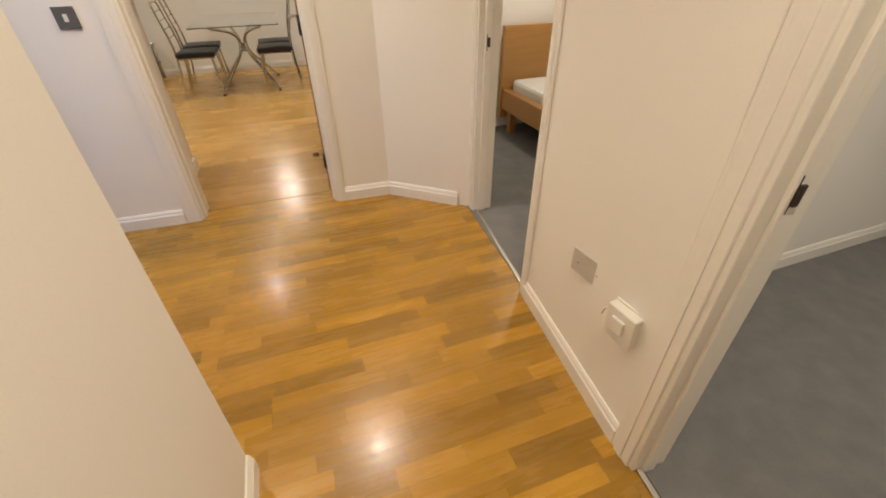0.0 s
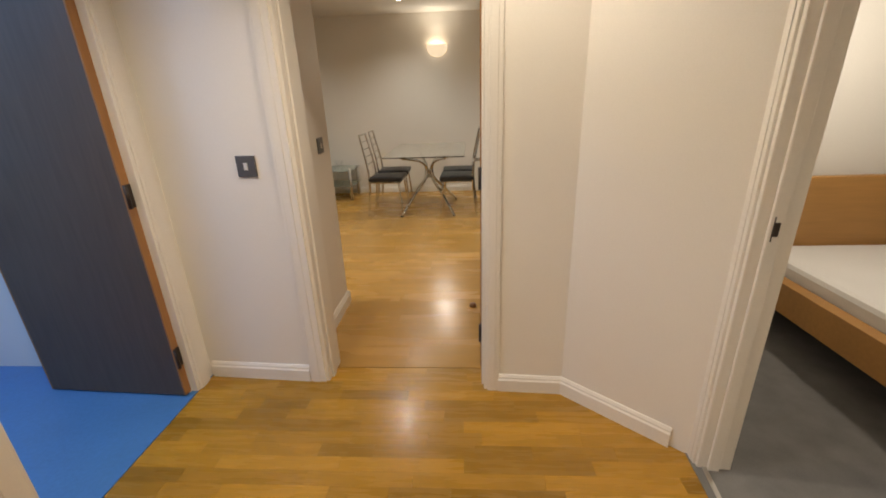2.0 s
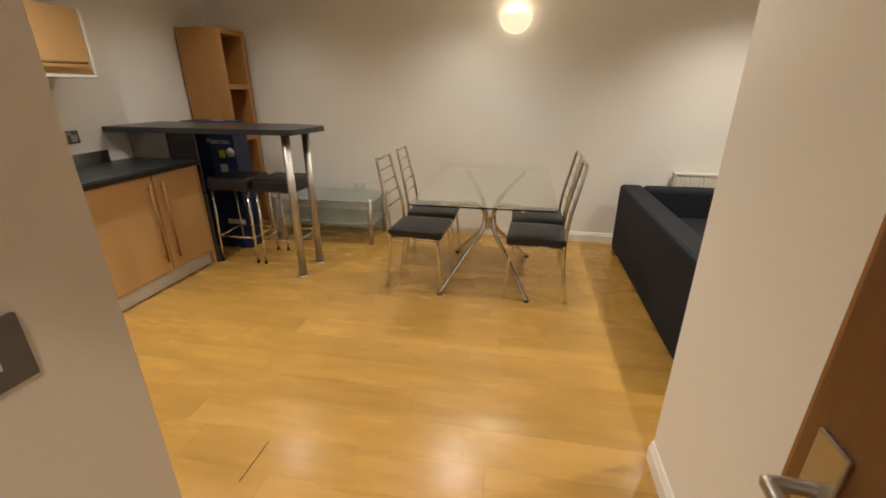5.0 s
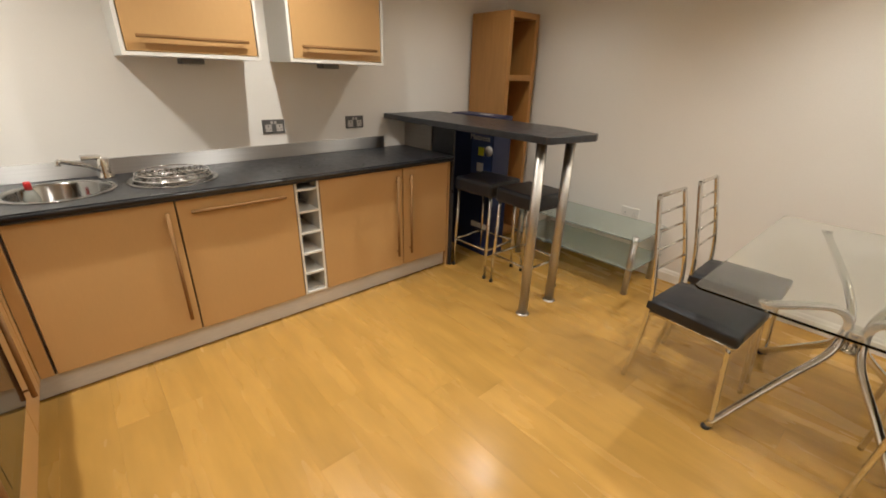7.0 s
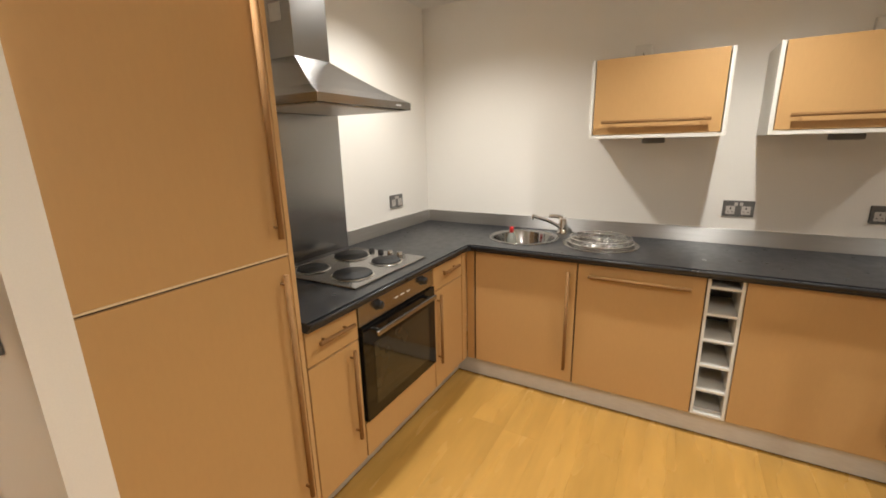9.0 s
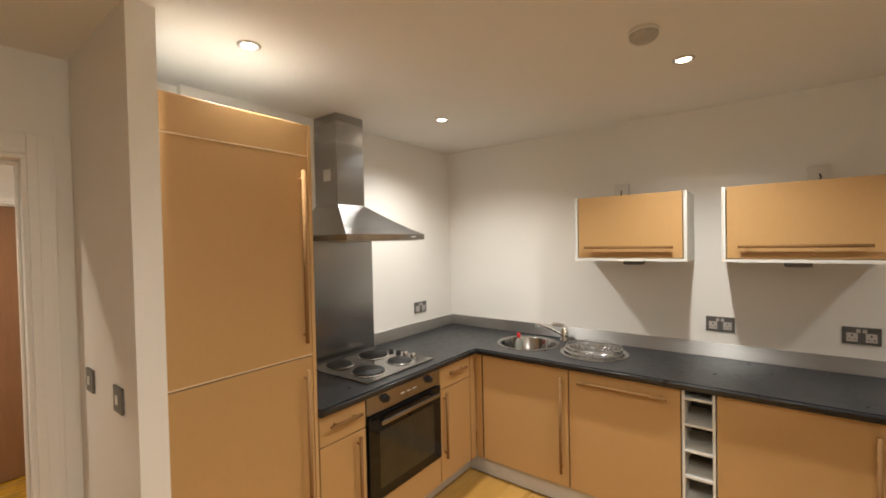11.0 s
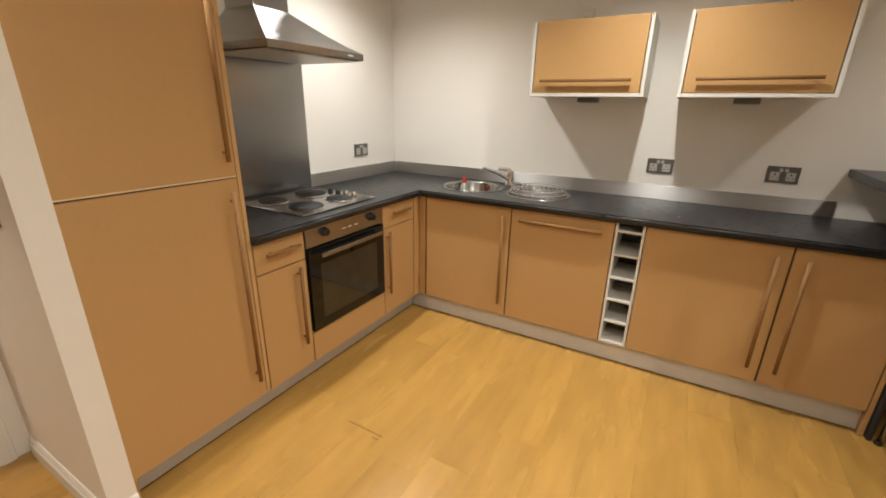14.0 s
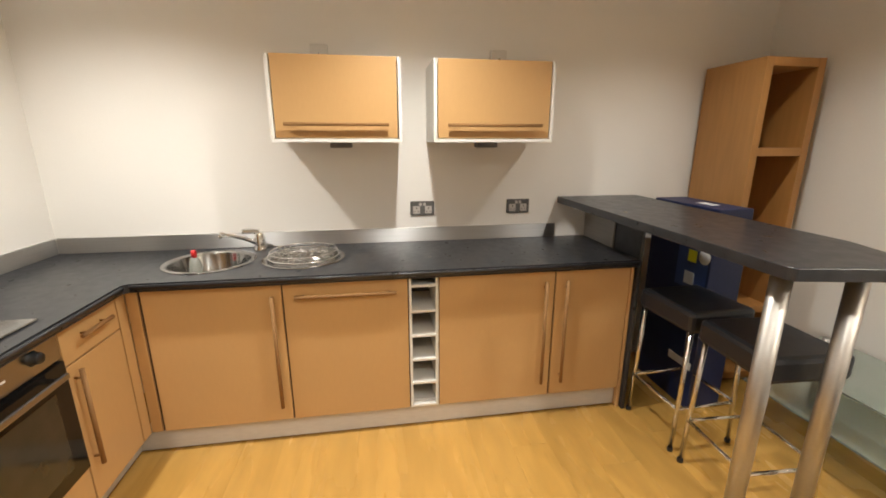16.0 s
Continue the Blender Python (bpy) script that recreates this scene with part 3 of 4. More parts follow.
def unit_left(name, label, y0, y1, handle, y_handle=0.0):
    """A base unit on the wall x = 0 with its door facing +x."""
    root = thing(name, label, "cupboard", "base units")
    part("body", bm_box(0.02, FX - 0.021, y0 + 0.001, y1 - 0.001, 0.155, 0.858 if y0 > 1.5 else 0.738), M_WHITE, root)
    d = part("door", bm_box(FX - 0.019, FX, y0 + 0.004, y1 - 0.004, Z0, Z1, 0.0025), M_BEECH, root, "flat beech veneer door")
    if handle == "v":
        handle_bar("z", (FX, y_handle, 0.510), 0.585, d, OUTX)
    elif handle == "h":
        handle_bar("y", (FX, (y0 + y1) / 2, 0.792), 0.475, d, OUTX)
    return root


unit_left("base_cupboard", "beech base cupboard under the round sink", 0.640, 1.248, "v", 1.205)
unit_left("dishwasher_panel_unit", "beech-fronted appliance unit with a top bar handle", 1.248, 1.842, "h")
unit_left("base_cupboard", "beech base cupboard with a tall bar handle", 1.992, 2.608, "v", 2.552)
unit_left("base_cupboard", "narrow beech base cupboard at the end of the run", 2.608, 3.032, "v", 2.665)
root = thing("end_panel", "beech end panel of the base units", "panel", "base units")
part("board", bm_box(0.02, FX, 3.033, 3.051, 0.0, 0.858, 0.001), M_BEECH, root)
# Dark strips stand in for the shade between the doors.
root = thing("gap_strips", "dark strips for the shade in the gaps between the cupboard doors", "filler", "base units")
for y in (0.636, 1.248, 1.8425, 2.608):
    part("gap_shade", bm_box(FX - 0.020, FX - 0.008, y - 0.0032, y + 0.0032, Z0, Z1), M_GAP_JOINT, root)
# wine rack
root = thing("wine_rack", "white wine rack of five square pigeonholes", "wine rack", "base units")
for y in (1.844, 1.977):
    part("side", bm_box(0.05, FX, y, y + 0.013, Z0, 0.858, 0.001), M_WHITE, root)
part("back", bm_box(0.05, 0.06, 1.857, 1.977, Z0, 0.858), M_WHITE, root)
for i in range(6):
    z = Z0 + i * 0.1345
    part("shelf", bm_box(0.06, FX, 1.857, 1.977, z, z + 0.013, 0.001), M_WHITE, root)
# Dark panel added ahead of the white back, for the pigeonholes' inner shade.
part("depth_shade", bm_box(0.30, 0.31, 1.857, 1.977, Z0 + 0.013, 0.83), M_RACK_SHADE, root, "dark grey panel for the shade deep in the pigeonholes")
# corner post between the two runs
root = thing("corner_post", "beech corner post between the two cupboard runs", "filler", "base units")
part("filler", bm_box(FX - 0.02, FX, 0.584, 0.632, Z0, Z1, 0.001), M_BEECH, root)
part("filler", bm_box(FX + 0.001, 0.645, FX - 0.02, FX, Z0, Z1, 0.001), M_BEECH, root)


def unit_drawer(name, label, x0, x1, x_handle):
    """A narrow base unit with a drawer over a door, facing +y."""
    root = thing(name, label, "cupboard", "base units")
    part("body", bm_box(x0 + 0.001, x1 - 0.001, 0.0, FX - 0.021, 0.155, 0.858), M_WHITE, root)
    d = part("drawer", bm_box(x0 + 0.003, x1 - 0.003, FX - 0.019, FX, 0.715, Z1, 0.0025), M_BEECH, root, "beech drawer front")
    handle_bar("x", ((x0 + x1) / 2, FX, 0.800), 0.185, d, OUTY)
    d = part("door", bm_box(x0 + 0.003, x1 - 0.003, FX - 0.019, FX, Z0, 0.709, 0.0025), M_BEECH, root, "flat beech veneer door")
    handle_bar("z", (x_handle, FX, 0.485), 0.41, d, OUTY)
    return root


unit_drawer("drawer_cupboard", "narrow beech cupboard with a drawer, beside the oven", 0.650, 0.986, 0.952)
unit_drawer("drawer_cupboard", "narrow beech cupboard with a drawer, beside the tall unit", 1.596, 1.876, 1.655)
# built-in oven
root = thing("oven", "built-in oven with black glass door and steel panel", "oven")
X0, X1 = 0.991, 1.591
part("body", bm_box(X0, X1, 0.02, FX - 0.03, 0.30, 0.856), M_BLACK, root)
part("bottom_panel", bm_box(X0, X1, FX - 0.019, FX, Z0, 0.296, 0.002), M_BEECH, root, "beech panel below the oven")
cp = part("control_panel", bm_box(X0, X1, FX - 0.019, FX + 0.002, 0.758, Z1 + 0.003, 0.002), M_STEEL, root, "brushed steel control panel")
for x in (X0 + 0.112, X1 - 0.125):
    k = part("knob", bm_lathe([(0.0, 0.026), (0.017, 0.026), (0.019, 0.022), (0.021, 0.004), (0.026, 0.0)], 24), M_BLACK, root, "round black knob")
    k.matrix_local = pose(x, FX + 0.002, 0.818, -90)
for i in range(3):
    part("mark", bm_box(X0 + 0.22 + i * 0.05, X0 + 0.25 + i * 0.05, FX + 0.0022, FX + 0.0028, 0.80, 0.806), M_PLASTIC, cp)
d = part("glass_door", bm_box(X0 + 0.004, X1 - 0.004, FX - 0.015, FX + 0.012, 0.304, 0.752, 0.004), M_OVEN, root, "black glass oven door")
part("window", bm_box(X0 + 0.075, X1 - 0.075, FX + 0.0122, FX + 0.0128, 0.36, 0.66), mat("oven_window", (0.035, 0.030, 0.020), 0.08, vary=0.2, grain=12), d, "brownish see-through window")
bm = bm_box(X0 + 0.055, X1 - 0.055, FX + 0.042, FX + 0.056, 0.708, 0.730, 0.004)
for x in (X0 + 0.09, X1 - 0.09):
    bm_box(x - 0.008, x + 0.008, FX + 0.0122, FX + 0.043, 0.712, 0.726, 0.002, bm)
part("door_handle", bm, M_STEEL, d, "flat steel bar handle")

# tall unit
M_BEECH_L = mat("pale_beech_edging", (0.56, 0.35, 0.16), 0.6, vary=0.05, grain=60, patch=3, spec=0.1)
root = thing("tall_fridge_unit", "tall beech unit with two doors hiding a fridge freezer", "cupboard")
TX0, TX1 = 1.880, 2.470
part("side_panel", bm_box(TX0, TX0 + 0.018, 0.0, FX, 0.140, 2.166, 0.001), M_BEECH, root)
part("side_panel", bm_box(TX1 - 0.018, TX1 - 0.001, 0.0, FX - 0.02, 0.0, 2.166, 0.001), M_BEECH, root)
part("body", bm_box(TX0 + 0.019, TX1 - 0.019, 0.0, FX - 0.021, 0.155, 2.165), M_WHITE, root)
# The highlight on the door edges is put into these strips' pale colour.
for z in (1.1495, 2.0245):
    part("edge_strip", bm_box(TX0 + 0.020, TX1 - 0.002, FX - 0.019, FX + 0.0006, z, z + 0.0045), M_PALE_GLINT, root, "thin pale edge strip brightened for its highlight")
part("edge_strip", bm_box(TX0 + 0.001, TX0 + 0.017, FX + 0.0002, FX + 0.0012, 0.16, 2.164), M_BEECH_L, root, "pale beech edge strip")
# The gap's shade is a dark strip set over the white body.
part("gap_shade", bm_box(TX0 + 0.022, TX1 - 0.004, FX - 0.018, FX - 0.006, 1.1438, 1.1493), M_GAP_JOINT, root, "dark strip for the shade in the gap between the doors")
for nm, z0, z1, hz, hl in (("lower_door", Z0, 1.1435, 0.665, 0.86), ("upper_door", 1.154, 2.024, 1.585, 0.745)):
    d = part(nm, bm_box(TX0 + 0.020, TX1 - 0.002, FX - 0.019, FX, z0, z1, 0.0025), M_BEECH, root, "tall flat beech door")
    handle_bar("z", (TX0 + 0.060, FX, hz), hl, d, OUTY)
part("top_panel", bm_box(TX0 + 0.020, TX1 - 0.002, FX - 0.019, FX, 2.030, 2.164, 0.0025), M_BEECH, root)

# plinths
for b in ((0.535, 0.550, 0.490, 3.032, 0.007, 0.154), (0.552, TX1 - 0.02, 0.490, 0.505, 0.010, 0.154)):
    root = thing("plinth", "grey kickboard plinth along the foot of the cupboards", "plinth", "plinths")
    part("board", bm_box(*b, 0.002), M_PLINTH, root)
    # A dark strip gives the shade below the kickboard.
    part("foot_shade", bm_box(b[0] + 0.004, b[1] - 0.006, b[2] + 0.004, b[3] - 0.006, 0.0005, b[4]), M_GAP_JOINT, root, "dark strip for the shade in the gap under the board")

# worktop with two round cut-outs
BOWL, DRAIN, RB, RD = (0.292, 0.846), (0.296, 1.312), 0.198, 0.190
bm = bmesh.new()
loops = [[(0.0, -0.04), (1.878, -0.04), (1.878, 0.606), (0.632, 0.606), (0.612, 0.626), (0.612, 3.052), (0.0, 3.052)]]
for c, r in ((BOWL, RB), (DRAIN, RD)):
    loops.append([(c[0] + r * math.cos(2 * math.pi * i / 48), c[1] + r * math.sin(2 * math.pi * i / 48)) for i in range(48)])
edges = []
for lp in loops:
    vs = [bm.verts.new((x, y, 0.90)) for x, y in lp]
    edges += [bm.edges.new((vs[i], vs[(i + 1) % len(vs)])) for i in range(len(vs))]
bmesh.ops.triangle_fill(bm, edges=edges, use_beauty=True)
ext = bmesh.ops.extrude_face_region(bm, geom=list(bm.faces))
bmesh.ops.translate(bm, vec=(0, 0, -0.04), verts=[g for g in ext["geom"] if isinstance(g, bmesh.types.BMVert)])
bmesh.ops.recalc_face_normals(bm, faces=bm.faces)
root = thing("worktop", "matt black L-shaped laminate worktop", "worktop")
part("slab", bm, M_TOP, root)
part("front_edge", bm_tube([(0.612, 0.632, 0.880), (0.612, 3.05, 0.880)], 0.0195, 14, flat=0.5), M_TOP, root)
part("front_edge", bm_tube([(0.638, 0.606, 0.880), (1.877, 0.606, 0.880)], 0.0195, 14, flat=0.5), M_TOP, root)
# upstand and splashback
root = thing("upstand", "brushed steel upstand strip along the worktop", "upstand", "steel upstands")
part("strip", bm_box(0.0, 0.012, -0.028, 2.84, 0.9005, 0.988, 0.002), M_STEEL_U, root)
root = thing("upstand", "brushed steel upstand strip along the worktop", "upstand", "steel upstands")
part("strip", bm_box(0.0125, 0.954, -0.04, -0.028, 0.9005, 0.988, 0.002), M_STEEL_U, root)
root = thing("splashback", "tall brushed steel splashback behind the hob", "splashback")
part("sheet", bm_box(0.956, 1.878, -0.04, -0.030, 0.9005, 1.70, 0.001), M_STEEL, root)

# sink bowl and drainer bowl
for nm, lab, c, r, deep in (("sink", "round stainless steel sink bowl set in the worktop", BOWL, RB, 0.15), ("drainer", "round shallow stainless steel drainer bowl", DRAIN, RD, 0.07)):
    root = thing(nm, lab, "sink")
    bowl = [(r + 0.022, 0.901), (r + 0.022, 0.9045), (r + 0.015, 0.907), (r - 0.004, 0.905), (r - 0.010, 0.895), (r - 0.016, 0.90 - deep + 0.03), (r - 0.045, 0.90 - deep), (0.03, 0.898 - deep)]
    part("bowl", bm_lathe(bowl, 56, c), M_STEEL_B, root)
    w = part("waste", bm_lathe([(0.03, 0.8985 - deep), (0.034, 0.9015 - deep), (0.026, 0.9005 - deep), (0.010, 0.893 - deep), (0.0, 0.893 - deep)], 24, c), M_CHROME, root, "chrome waste outlet")
# wire dish rack on the drainer
root = thing("dish_rack", "round chrome wire rack lying on the drainer bowl", "dish rack")
ring = [(DRAIN[0] + 0.180 * math.cos(2 * math.pi * i / 40), DRAIN[1] + 0.180 * math.sin(2 * math.pi * i / 40), 0.918) for i in range(41)]
part("rim_wire", bm_tube(ring, 0.004, 8), M_CHROME, root)
ring = [(DRAIN[0] + 0.17 * math.cos(2 * math.pi * i / 40), DRAIN[1] + 0.17 * math.sin(2 * math.pi * i / 40), 0.942) for i in range(41)]
part("rim_wire", bm_tube(ring, 0.003, 8), M_CHROME, root)
for i in range(-6, 7):
    yy = i * 0.026
    half = math.sqrt(max(0.0, 0.183 ** 2 - yy ** 2))
    pts = [(DRAIN[0] - half, DRAIN[1] + yy, 0.918), (DRAIN[0] - half * 0.6, DRAIN[1] + yy, 0.924), (DRAIN[0], DRAIN[1] + yy, 0.922), (DRAIN[0] + half * 0.6, DRAIN[1] + yy, 0.924), (DRAIN[0] + half, DRAIN[1] + yy, 0.918)]
    part("wire", bm_tube(smooth_line(pts, 3), 0.0022, 6), M_CHROME, root)
for i in range(-5, 6):
    for sd, h in ((-0.075, 0.948), (0.0, 0.938), (0.075, 0.950)):
        y = DRAIN[1] + i * 0.029
        part("prong", bm_tube(smooth_line([(DRAIN[0] + sd, y, 0.920), (DRAIN[0] + sd + 0.004, y + 0.006, h), (DRAIN[0] + sd, y + 0.016, 0.92)], 4), 0.0028, 6), M_CHROME, root)
# tap
root = thing("mixer_tap", "chrome single-lever mixer tap behind the sinks", "tap")
TAP = (0.085, 1.04)
part("body", bm_lathe([(0.0, 1.004), (0.024, 1.004), (0.029, 0.998), (0.029, 0.935), (0.031, 0.92), (0.037, 0.908), (0.037, 0.9015)], 24, TAP), M_CHROME, root)
part("spout", bm_tube(smooth_line([(TAP[0] + 0.01, TAP[1] - 0.015, 0.945), (TAP[0] + 0.045, TAP[1] - 0.08, 0.985), (TAP[0] + 0.085, TAP[1] - 0.150, 1.012), (TAP[0] + 0.095, TAP[1] - 0.168, 1.018), (TAP[0] + 0.097, TAP[1] - 0.173, 0.998)], 5), 0.012, 12), M_CHROME, root)
part("lever", bm_tube(smooth_line([(TAP[0], TAP[1], 1.006), (TAP[0] + 0.005, TAP[1] - 0.03, 1.012), (TAP[0] + 0.015, TAP[1] - 0.085, 1.014)], 5), 0.009, 10, flat=1.7), M_CHROME, root)
# washing-up bottle standing in the bowl
root = thing("soap_bottle", "small clear soap bottle with a red cap, in the sink", "bottle", at=(0.225, 0.742, 0.752))
part("bottle_body", bm_lathe([(0, 0.0), (0.028, 0.0), (0.031, 0.01), (0.031, 0.115), (0.022, 0.145), (0.012, 0.157), (0.0, 0.157)], 20), M_SOAP, root)
part("cap", bm_lathe([(0.0, 0.195), (0.011, 0.195), (0.014, 0.187), (0.014, 0.158), (0.0, 0.158)], 16), M_RED, root, "red cap")

# hob
root = thing("hob", "stainless steel electric hob with four solid plates", "hob")
part("tray", bm_box(0.978, 1.545, 0.040, 0.535, 0.9005, 0.909, 0.004), M_STEEL_B, root)
for x, y, r in ((1.400, 0.395, 0.09), (1.150, 0.400, 0.074), (1.415, 0.155, 0.074), (1.150, 0.165, 0.09)):
    p = part("hotplate", bm_lathe([(0.0, 0.921), (0.02, 0.921), (0.022, 0.919), (r - 0.004, 0.921), (r, 0.918), (r, 0.909)], 36, (x, y)), M_BLACKMETAL, root, "black cast hotplate")
    part("trim_ring", bm_lathe([(r + 0.001, 0.9092), (r + 0.001, 0.913), (r + 0.008, 0.913), (r + 0.012, 0.9092)], 36, (x, y)), M_CHROME, p)
for i in range(4):
    part("knob", bm_lathe([(0.0, 0.927), (0.013, 0.927), (0.016, 0.923), (0.017, 0.9092)], 18, (1.018, 0.200 + i * 0.064)), M_BLACK if i < 2 else M_CHROME, root, "round hob knob")

# cooker hood
root = thing("cooker_hood", "brushed steel chimney cooker hood over the hob", "cooker hood")
hb = [(0.976, -0.038), (1.600, -0.038), (1.600, 0.474), (0.976, 0.474)]
bm = bmesh.new()
CX0, CX1, CY1 = 1.205, 1.415, 0.178
layers = [(hb, 1.655), (hb, 1.688)]
for f in (0.25, 0.5, 0.75, 1.0):
    ins = [(CX0, -0.038), (CX1, -0.038), (CX1, CY1), (CX0, CY1)]
    layers.append(([(a[0] + (b[0] - a[0]) * f, a[1] + (b[1] - a[1]) * f) for a, b in zip(hb, ins)], 1.688 + 0.185 * (f ** 1.15)))
rows = [[bm.verts.new((x, y, z)) for x, y in ring] for ring, z in layers]
for a, b in zip(rows, rows[1:]):
    for i in range(4):
        bm.faces.new((a[i], a[(i + 1) % 4], b[(i + 1) % 4], b[i]))
bm.faces.new(rows[-1])
part("canopy", bm, M_STEEL, root)
part("filter", bm_box(0.99, 1.57, 0.0, 0.43, 1.650, 1.657, 0.002), M_PLINTH, root, "grey grease filter underneath")
ch = part("chimney", bm_box(CX0, CX1, -0.038, CY1, 1.868, CEIL - 0.001, 0.002), M_STEEL, root)
part("vent_grille", bm_box(CX1 + 0.0002, CX1 + 0.002, 0.05, 0.12, 2.02, 2.09, 0.0005), M_PLINTH, ch)
part("badge", bm_box(1.06, 1.10, 0.4745, 0.4755, 1.668, 1.676), M_PRINT, root)


def wall_cupboard(y0, y1, label):
    root = thing("wall_cupboard", label, "cupboard", "wall cupboards")
    z0, z1 = 1.496, 1.897
    for nm, b in (("side", (0.002, 0.328, y0, y0 + 0.017, z0, z1)), ("side", (0.002, 0.328, y1 - 0.017, y1, z0, z1)),
                  ("bottom", (0.002, 0.328, y0 + 0.017, y1 - 0.017, z0, z0 + 0.017)), ("top", (0.002, 0.305, y0 + 0.017, y1 - 0.017, z1 - 0.017, z1)), ("back", (0.002, 0.010, y0 + 0.017, y1 - 0.017, z0 + 0.017, z1 - 0.017))):
        part(nm, bm_box(*b, 0.001), M_WHITE, root)
    d = part("flap_door", bm_box(0.308, 0.326, y0 + 0.022, y1 - 0.022, z0 + 0.021, z1 + 0.001, 0.002), M_BEECH, root, "flat beech flap door")
    handle_bar("y", (0.326, (y0 + y1) / 2, z0 + 0.085), 0.50, d, OUTX)
    lt = thing("under_cupboard_light", "small dark metal light under the wall cupboard", "light fitting", "lights under the cupboards")
    part("case", bm_box(0.10, 0.20, (y0 + y1) / 2 - 0.055, (y0 + y1) / 2 + 0.055, z0 - 0.028, z0 - 0.001, 0.003), M_IRON, lt)
    part("lens", bm_box(0.115, 0.185, (y0 + y1) / 2 - 0.045, (y0 + y1) / 2 + 0.045, z0 - 0.031, z0 - 0.0285, 0.001), M_PLINTH, lt)


wall_cupboard(1.213, 1.847, "white wall cupboard with a beech flap door")
wall_cupboard(2.008, 2.648, "white wall cupboard with a beech flap door")


# ---- breakfast bar ----
root = thing("breakfast_bar", "raised black laminate breakfast bar on two steel legs", "breakfast bar")
BZ = 1.16
part("top", bm_prism([(0.0, 2.850), (1.562, 2.836), (1.580, 2.850), (1.645, 3.200), (1.630, 3.245), (1.330, 3.345), (0.0, 3.395)], BZ - 0.04, BZ, 0.003), M_TOP, root)
for y in (2.932, 3.225):
    lg = part("leg", bm_tube([(1.470, y, 0.0), (1.470, y, BZ - 0.041)], 0.030, 24), M_SATIN, root, "thick satin steel leg")
    part("flange", bm_lathe([(0.031, 0.0), (0.043, 0.0), (0.043, 0.004), (0.031, 0.010)], 24, (1.470, y)), M_SATIN, lg)
part("steel_facing", bm_box(0.0135, 0.36, 3.044, 3.0535, 0.9005, BZ - 0.042, 0.001), M_STEEL_U, root, "brushed steel facing under the bar top")
part("back_panel", bm_box(0.0, 0.605, 3.056, 3.074, 0.0, BZ - 0.041, 0.002), M_TOP, root, "black panel closing the end of the units")


def bar_stool(x, y, turn):
    root = thing("bar_stool", "bar stool with thick black padded seat and chrome legs", "bar stool", "bar stools")
    part("seat", bm_box(-0.185, 0.185, -0.175, 0.175, 0.635, 0.742, 0.022), M_LEATHER, root, "thick black leatherette cushion")
    for sx in (-1, 1):
        for sy in (-1, 1):
            lg = part("leg", bm_tube([(sx * 0.16, sy * 0.145, 0.637), (sx * 0.168, sy * 0.168, 0.02)], 0.011, 12), M_CHROME, root)
            part("foot", bm_lathe([(0.0, 0.0), (0.014, 0.0), (0.014, 0.018), (0.0115, 0.022)], 14, (sx * 0.1683, sy * 0.1683)), M_BLACK, lg, "black rubber foot")
    z = 0.23
    f = 0.165
    for p, q in (((-f, -0.163), (f, -0.163)), ((f, -0.163), (f, 0.163)), ((f, 0.163), (-f, 0.163)), ((-f, 0.163), (-f, -0.163))):
        part("foot_rail", bm_tube([(*p, z), (*q, z)], 0.009, 10), M_CHROME, root)
    root.matrix_world = pose(x, y, 0, 0, 0, turn)
    return root


bar_stool(0.775, 3.27, 2)
bar_stool(1.20, 3.265, -3)

# the tall blue carton
root = thing("cardboard_box", "tall dark blue printed carton standing upright", "box", at=(0.075, 0.0, 0.0))
part("carton", bm_box(0.10, 0.60, 3.42, 3.62, 0.0, 1.165, 0.004), M_BOX, root)
part("printed_panel", bm_box(0.36, 0.585, 3.4191, 3.4199, 0.70, 1.045), M_BOXP, root, "lighter blue printed panel")
part("sticker", bm_box(0.44, 0.50, 3.4165, 3.4190, 0.855, 0.92), M_YELLOW, root, "yellow square sticker")
ob = part("round_label", bm_lathe([(0.0, 0.001), (0.040, 0.001), (0.040, 0.0)], 28), M_PRINT, root, "round white label")
ob.matrix_local = pose(0.553, 3.4195, 0.900, 90)
part("printed_label", bm_box(0.43, 0.50, 3.4165, 3.4190, 0.725, 0.795), M_PRINT, root)
part("printed_bar", bm_box(0.40, 0.58, 3.4165, 3.4190, 0.24, 0.285), M_PRINT, root)
part("top_label", bm_box(0.36, 0.47, 3.48, 3.54, 1.1655, 1.1675), M_PRINT, root)
words = bpy.data.curves.new("lettering", "FONT")
words.body, words.size, words.extrude, words.align_x = "Mattress", 0.062, 0.0008, "CENTER"
words.materials.append(M_PRINT)
ob = new("lettering", words)
ob.parent = root
ob.matrix_local = pose(0.45, 3.4185, 0.975, 90)

# shelf tower
root = thing("shelf_tower", "tall narrow oak-veneered shelf tower with open cubes", "shelf")
SX0, SX1, SY0, SY1, SH = 0.03, 0.45, 3.76, 4.13, 1.935
part("side", bm_box(SX0, SX1, SY0, SY0 + 0.045, 0.0, SH, 0.002), M_OAK, root)
part("side", bm_box(SX0, SX1, SY1 - 0.045, SY1, 0.0, SH, 0.002), M_OAK, root)
part("back", bm_box(SX0, SX0 + 0.012, SY0 + 0.045, SY1 - 0.045, 0.0, SH), M_OAK, root)
for i in range(5):
    z = (0.02, 0.47, 0.945, 1.42, 1.889)[i]
    part("shelf", bm_box(SX0 + 0.012, SX1 - 0.001, SY0 + 0.045, SY1 - 0.045, z, z + 0.045, 0.002), M_OAK, root)

# television table
root = thing("tv_table", "low frosted glass television table on steel legs", "tv stand")
